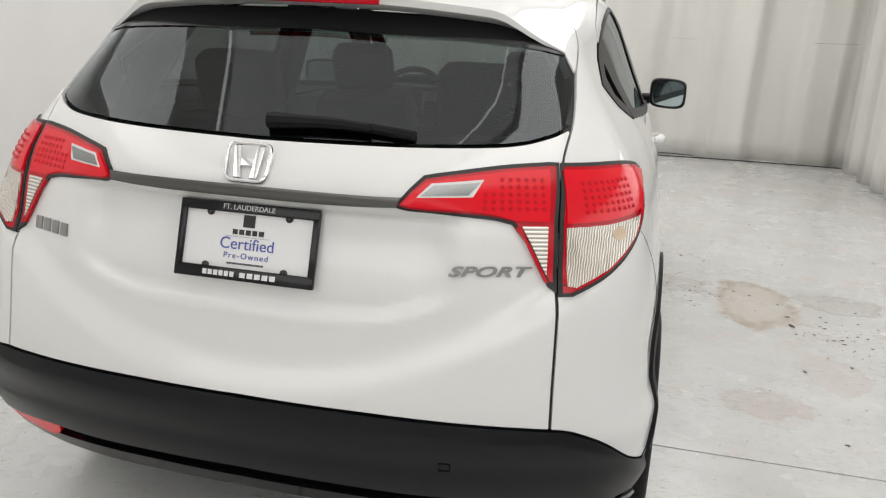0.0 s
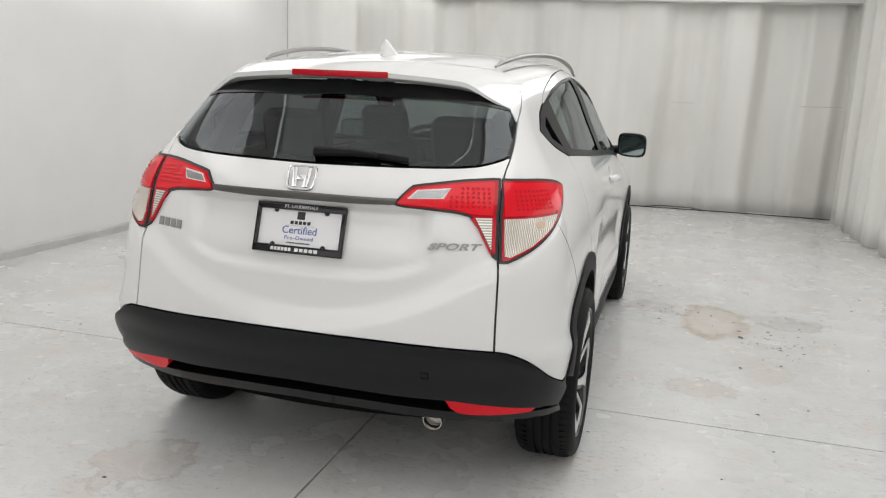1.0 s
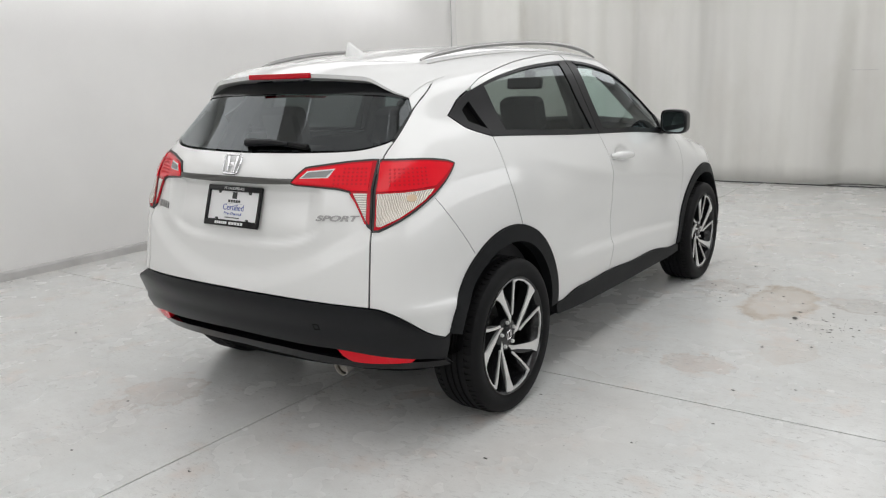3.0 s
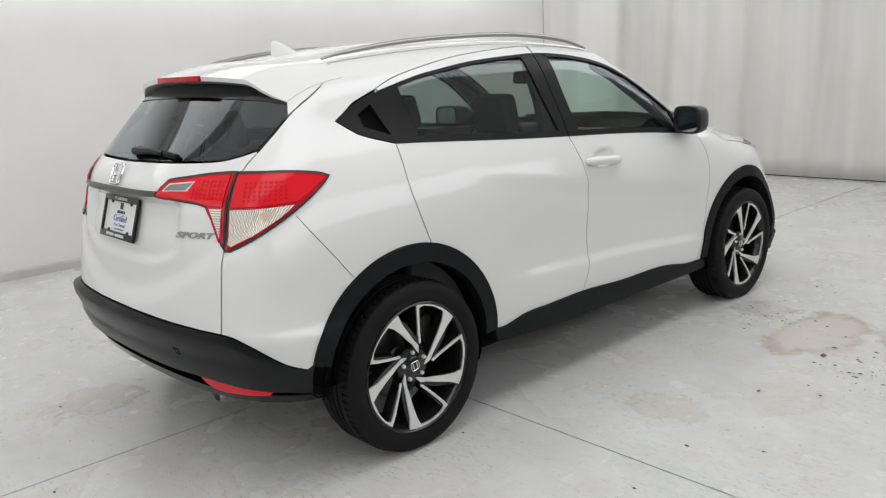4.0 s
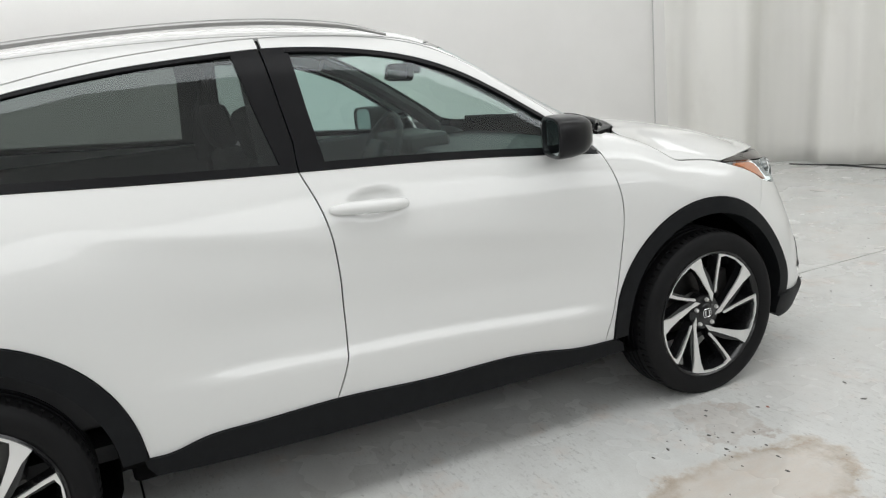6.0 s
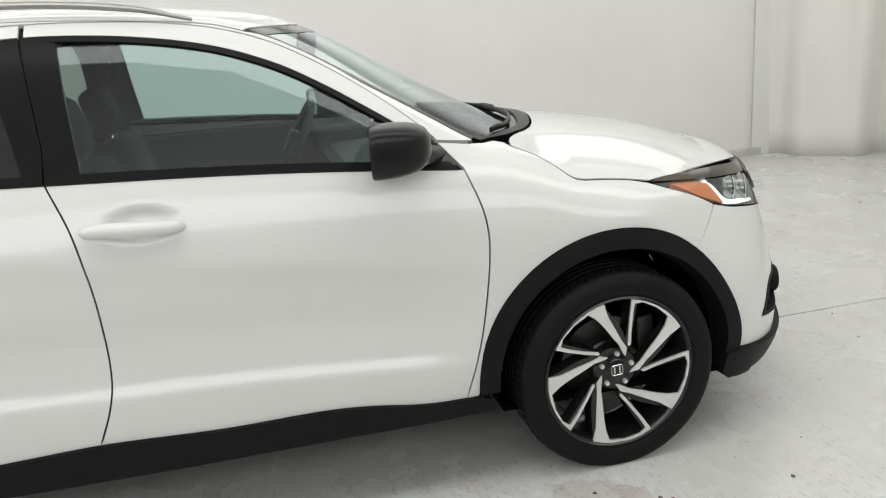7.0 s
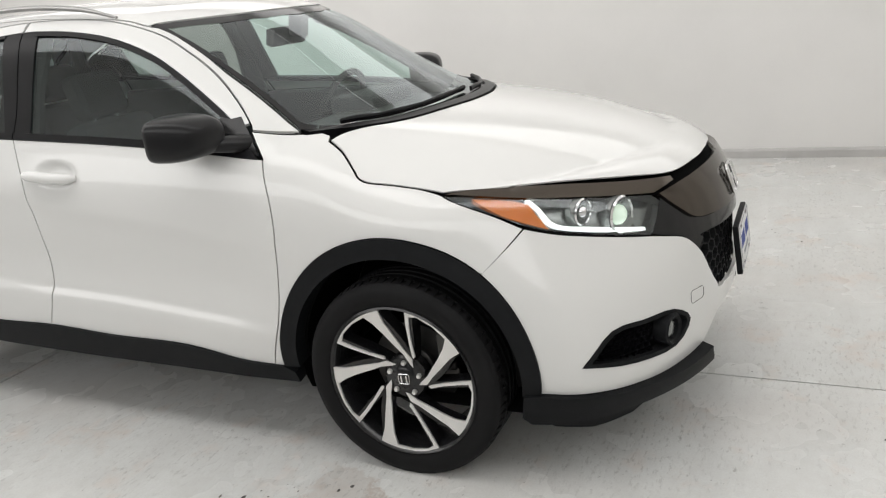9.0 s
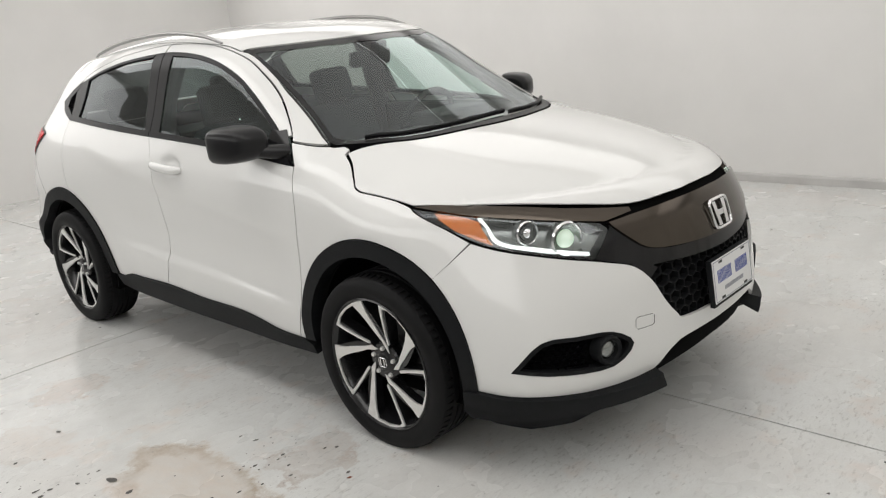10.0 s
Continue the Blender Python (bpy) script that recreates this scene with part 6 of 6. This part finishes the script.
# ---------------------------------------------------------------- mirrors, handles, wipers, exhaust
def door_mirrors():
    n, mid_x, mid_z, half_w, half_h = 32, 0.900, 1.118, 0.085, 0.072

    def loop(y, kw, kh, lean, power):
        out = []
        for j in range(n):
            a = 2 * math.pi * j / n
            c, q = math.cos(a), math.sin(a)
            x = math.copysign(abs(c) ** (power + 0.12 if c > 0 else power), c) * half_w * kw
            z = math.copysign(abs(q) ** power, q) * half_h * kh
            z *= 1 - 0.9 * max(0.0, -x) if z < 0 else 1 - 0.5 * max(0.0, x)
            out.append((mid_x + x - lean, y - 0.22 * x, mid_z + z))
        return out

    for s in (1, -1):
        rows = [(1.884, 0.95, 0.94, 0.0, 0.42), (1.888, 0.99, 0.985, 0.0, 0.42), (1.905, 1.0, 1.0, 0.0, 0.42), (1.945, 1.0, 0.99, 0.002, 0.42), (1.985, 0.96, 0.94, 0.005, 0.44),
                (2.015, 0.88, 0.84, 0.011, 0.48), (2.038, 0.74, 0.68, 0.018, 0.54), (2.050, 0.55, 0.48, 0.024, 0.60), (2.056, 0.28, 0.24, 0.028, 0.7)]
        verts = [(s * x, y, z) for r in rows for x, y, z in loop(*r)]
        m = len(rows)
        faces = [(r * n + j, r * n + (j + 1) % n, (r + 1) * n + (j + 1) % n, (r + 1) * n + j) for r in range(m - 1) for j in range(n)] + [tuple(range((m - 1) * n, m * n))]
        well = loop(1.884, 0.86, 0.84, 0.0, 0.45) + loop(1.896, 0.84, 0.82, 0.0, 0.45)
        base = len(verts)
        verts += [(s * x, y, z) for x, y, z in well]
        faces += [(base + j, base + (j + 1) % n, (j + 1) % n, j) for j in range(n)] + [(base + n + j, base + n + (j + 1) % n, base + (j + 1) % n, base + j) for j in range(n)]
        mirror = mesh_object("door_mirror", verts, faces, MIRROR_CASE, car, "satin black door mirror", sharp=50)
        glass_loop = [(s * x, y, z) for x, y, z in loop(1.892, 0.87, 0.85, 0.0, 0.45)]
        mesh_object("mirror_glass", glass_loop, [tuple(range(n)) if s < 0 else tuple(range(n))[::-1]], MIRROR, mirror, "mirror glass", smooth=False)
        mesh_object("mirror_arm", *tube([(s * 0.752, 2.085, 1.070), (s * 0.80, 2.060, 1.076), (s * 0.845, 2.02, 1.085), (s * 0.875, 1.985, 1.095)], [0.040, 0.038, 0.034, 0.030], 14, 0.75), MIRROR_CASE, mirror)


def door_handles():
    for s in (1, -1):
        line = spl([(1.115, 0.988), (1.16, 0.990), (1.24, 0.984), (1.32, 0.979), (1.362, 0.975)], 5)
        base = round_body(np.array(line), 0.0)
        base[:, 0] = np.linspace(base[0, 0], base[-1, 0], len(base))
        pts, rad = [], []
        for i, q in enumerate(base):
            t = i / (len(base) - 1)
            lift = 0.034 * math.sin(math.pi * min(1, max(0, t))) ** 0.5
            pts.append((s * (q[0] + lift * 0.9), q[1], q[2]))
            rad.append(0.012 + 0.009 * math.sin(math.pi * t) ** 0.5)
        mesh_object("door_handle", *tube(pts, rad, 12), PAINT, car, "white pull handle")


def wipers():
    def along(points, lift):
        p = over_body(np.array(points, float), 0.0)
        n = body_normal(p)
        return [tuple(q + w * lift) for q, w in zip(p, n)]

    for pts in ([(0.56, 2.325), (0.42, 2.425), (0.20, 2.50), (-0.08, 2.505)], [(-0.08, 2.535), (-0.25, 2.505), (-0.42, 2.435), (-0.58, 2.335)]):
        line = spl(pts, 6)
        blade = mesh_object("front_wiper", *tube(along(line, 0.013), [0.0065 + 0.003 * math.sin(i * 0.6) ** 2 for i in range(len(line))], 8), TRIM_BLACK, car, "black windscreen wiper")
        mesh_object("wiper_blade", *tube(along(line, 0.006), 0.006, 6), RUBBER, blade)
    pts = round_body(np.array(spl([(TAIL_MID + 0.01, 1.190), (-1.05, 1.193), (-0.95, 1.189)], 5)), -0.018)
    arm = mesh_object("rear_wiper", *tube([tuple(q) for q in pts], [0.017 - 0.0008 * i for i in range(len(pts))], 8), TRIM_BLACK, car, "black rear wiper arm and blade")
    pts = round_body(np.array(spl([(TAIL_MID + 0.01, 1.196), (-1.08, 1.193), (-0.95, 1.187), (-0.855, 1.178)], 5)), -0.008)
    mesh_object("wiper_blade", *tube([tuple(q) for q in pts], 0.011, 8), RUBBER, arm)


def exhaust():
    v, f = lathe([(0.030, 0.0), (0.034, 0.0), (0.034, 0.14), (0.030, 0.14), (0.029, 0.02), (0.001, 0.02)], 24, "z")
    turn = Vector((0, -0.98, -0.18)).to_track_quat("Z", "Y").to_matrix()
    pipe = mesh_object("exhaust", [turn @ Vector((q[0], q[1], q[2])) + Vector((0.452, -0.49, 0.335)) for q in [(a, b, 0.14 - c) for a, b, c in v]], f, EXHAUST, car, "round steel exhaust tip")
    mesh_object("exhaust_pipe", *tube([(0.452, -0.50, 0.335), (0.44, -0.2, 0.34), (0.2, 0.4, 0.30)], 0.026, 10), EXHAUST, pipe)


def seam_lines():
    mark = [(-0.768, 0.506), (-0.752, 0.506), (-0.752, 0.528), (-0.768, 0.528)]
    p = round_bumper(np.array(mark + mark[:1])) + np.array([0.0, -0.0005, 0.0])
    mesh_object("tow_cap_line", *tube([tuple(q) for q in p], 0.0022, 5), VOID, car, "dark outline of the rear tow hook cap")
    for s in (1, -1):
        p = round_body(np.array([(-0.402 + 0.155 * k / 8, 0.985 - 0.24 * k / 8) for k in range(9)]), 0.0004)
        mesh_object("bumper_seam", *tube([(s * a, b, c) for a, b, c in p], 0.0014, 5), SEAL_GAP_BLACK, car)


# ---------------------------------------------------------------- cabin
def seat(x, y, wide, name="front_seat"):
    s = thing(name, "black cloth seat with a head restraint", "seat", "car seats")
    bm = bmesh.new()
    box(bm, 0, 0, 0.50, wide, 0.50, 0.16, 0.05)
    part("seat_cushion", bm, CLOTH, s)
    bm = bmesh.new()
    lean = Matrix.Translation((0, -0.22, 0.52)) @ Matrix.Rotation(radians(14), 4, "X")
    box(bm, 0, 0, 0.30, wide * 0.96, 0.14, 0.62, 0.065, lean)
    for v in bm.verts:
        v.co.x *= 1 - 0.22 * max(0, (v.co.z - 0.85) / 0.3)
    part("backrest", bm, CLOTH, s)
    bm = bmesh.new()
    box(bm, 0, -0.01, 0.715, 0.25, 0.105, 0.19, 0.05, lean)
    part("head_restraint", bm, CLOTH, s)
    for dx in (-0.06, 0.06):
        mesh_object("post", *tube([(dx, -0.37, 1.10), (dx, -0.40, 1.20)], 0.006, 8), CHROME, s)
    s.location = (x, y, 0.0)
    s.parent = car
    return s


def cabin():
    seat(0.36, 1.43, 0.52)
    seat(-0.36, 1.43, 0.52)
    for x in (-0.36, 0.36):
        seat(x, 0.36, 0.60, "rear_seat")
    bm = bmesh.new()
    box(bm, 0, 2.15, 0.90, 1.40, 0.62, 0.24, 0.07)
    box(bm, -0.36, 1.93, 1.03, 0.40, 0.22, 0.10, 0.04)
    box(bm, 0, 1.6, 0.62, 0.26, 0.9, 0.3, 0.05)
    part("dashboard", bm, DASH, car, "dark grey dashboard and centre console")
    turn = Matrix.Translation((-0.36, 1.76, 1.00)) @ Matrix.Rotation(radians(65), 4, "X")
    loop = [turn @ Vector((0.185 * math.cos(a), 0.185 * math.sin(a), 0)) for a in np.linspace(0, 2 * math.pi, 41)]
    wheel_ob = mesh_object("steering_wheel", *tube(loop, 0.015, 10), DASH, car, "black steering wheel")
    bm = bmesh.new()
    box(bm, 0, 0, 0.02, 0.15, 0.11, 0.05, 0.02, turn)
    box(bm, 0, 0, 0.01, 0.36, 0.03, 0.02, 0.008, turn)
    box(bm, 0, -0.09, 0.01, 0.04, 0.18, 0.02, 0.008, turn)
    part("steering_hub", bm, DASH, wheel_ob)
    bm = bmesh.new()
    box(bm, 0, 0, 0, 0.25, 0.035, 0.075, 0.02)
    mirror = part("cabin_mirror", bm, TRIM_BLACK, car, "black cabin mirror")
    mirror.matrix_local = Matrix.Translation((-0.03, 1.755, 1.365)) @ Matrix.Rotation(radians(-12), 4, "X")
    bm = bmesh.new()
    box(bm, 0, 0.055, 0.05, 0.05, 0.07, 0.09, 0.012)
    part("mirror_stem", bm, TRIM_BLACK, mirror)
    bm = bmesh.new()
    box(bm, 0, -0.0185, 0, 0.235, 0.002, 0.062)
    part("mirror_glass", bm, MIRROR, mirror)
    lining = [(x, y) for x, y in spl([(0.52, -0.10), (0.53, 0.5), (0.54, 1.0), (0.55, 1.58)], 4)] + [(0.0, 1.78)]
    skin("headliner", lining + [(-x, y) for x, y in reversed(lining[:-1])], over_body, LINING, car, inset=0.03, thick=0.0, step=0.08)
    bm = bmesh.new()
    box(bm, 0, -0.22, 0.97, 1.16, 0.50, 0.03, 0.01)
    box(bm, 0, 1.0, 0.34, 1.4, 2.6, 0.05)
    part("cabin_floor", bm, DASH, car)
    for s in (1, -1):
        bm = bmesh.new()
        box(bm, s * 0.74, 1.6, 0.75, 0.06, 1.05, 0.62, 0.03)
        box(bm, s * 0.74, 0.55, 0.78, 0.06, 0.95, 0.66, 0.03)
        part("door_lining", bm, DASH, car)
        # inner pillars
        for pts in ([(0.555, 1.05, 1.47), (0.66, 1.03, 1.27), (0.73, 1.02, 1.05)], [(0.50, 0.0, 1.44), (0.60, -0.10, 1.27), (0.66, -0.2, 1.05)]):
            mesh_object("inner_pillar", *tube([(s * a, b, c) for a, b, c in pts], [0.035, 0.045, 0.055], 8), DASH, car)
        pts = [(0.545, 1.58, 1.425), (0.555, 1.72, 1.365), (0.568, 1.87, 1.28), (0.60, 2.05, 1.165), (0.645, 2.20, 1.05)]
        mesh_object("inner_pillar", *tube([(s * a, b, c) for a, b, c in pts], 0.032, 10), DASH, car)


body_panels()
cladding()
inner_shell()
glazing()
shut_lines()
under_hood()
spoiler()
roof_rails()
tail_lamps()
head_lamps()
nose()
badges_and_plates()
wheels()
door_mirrors()
door_handles()
wipers()
exhaust()
seam_lines()
cabin()
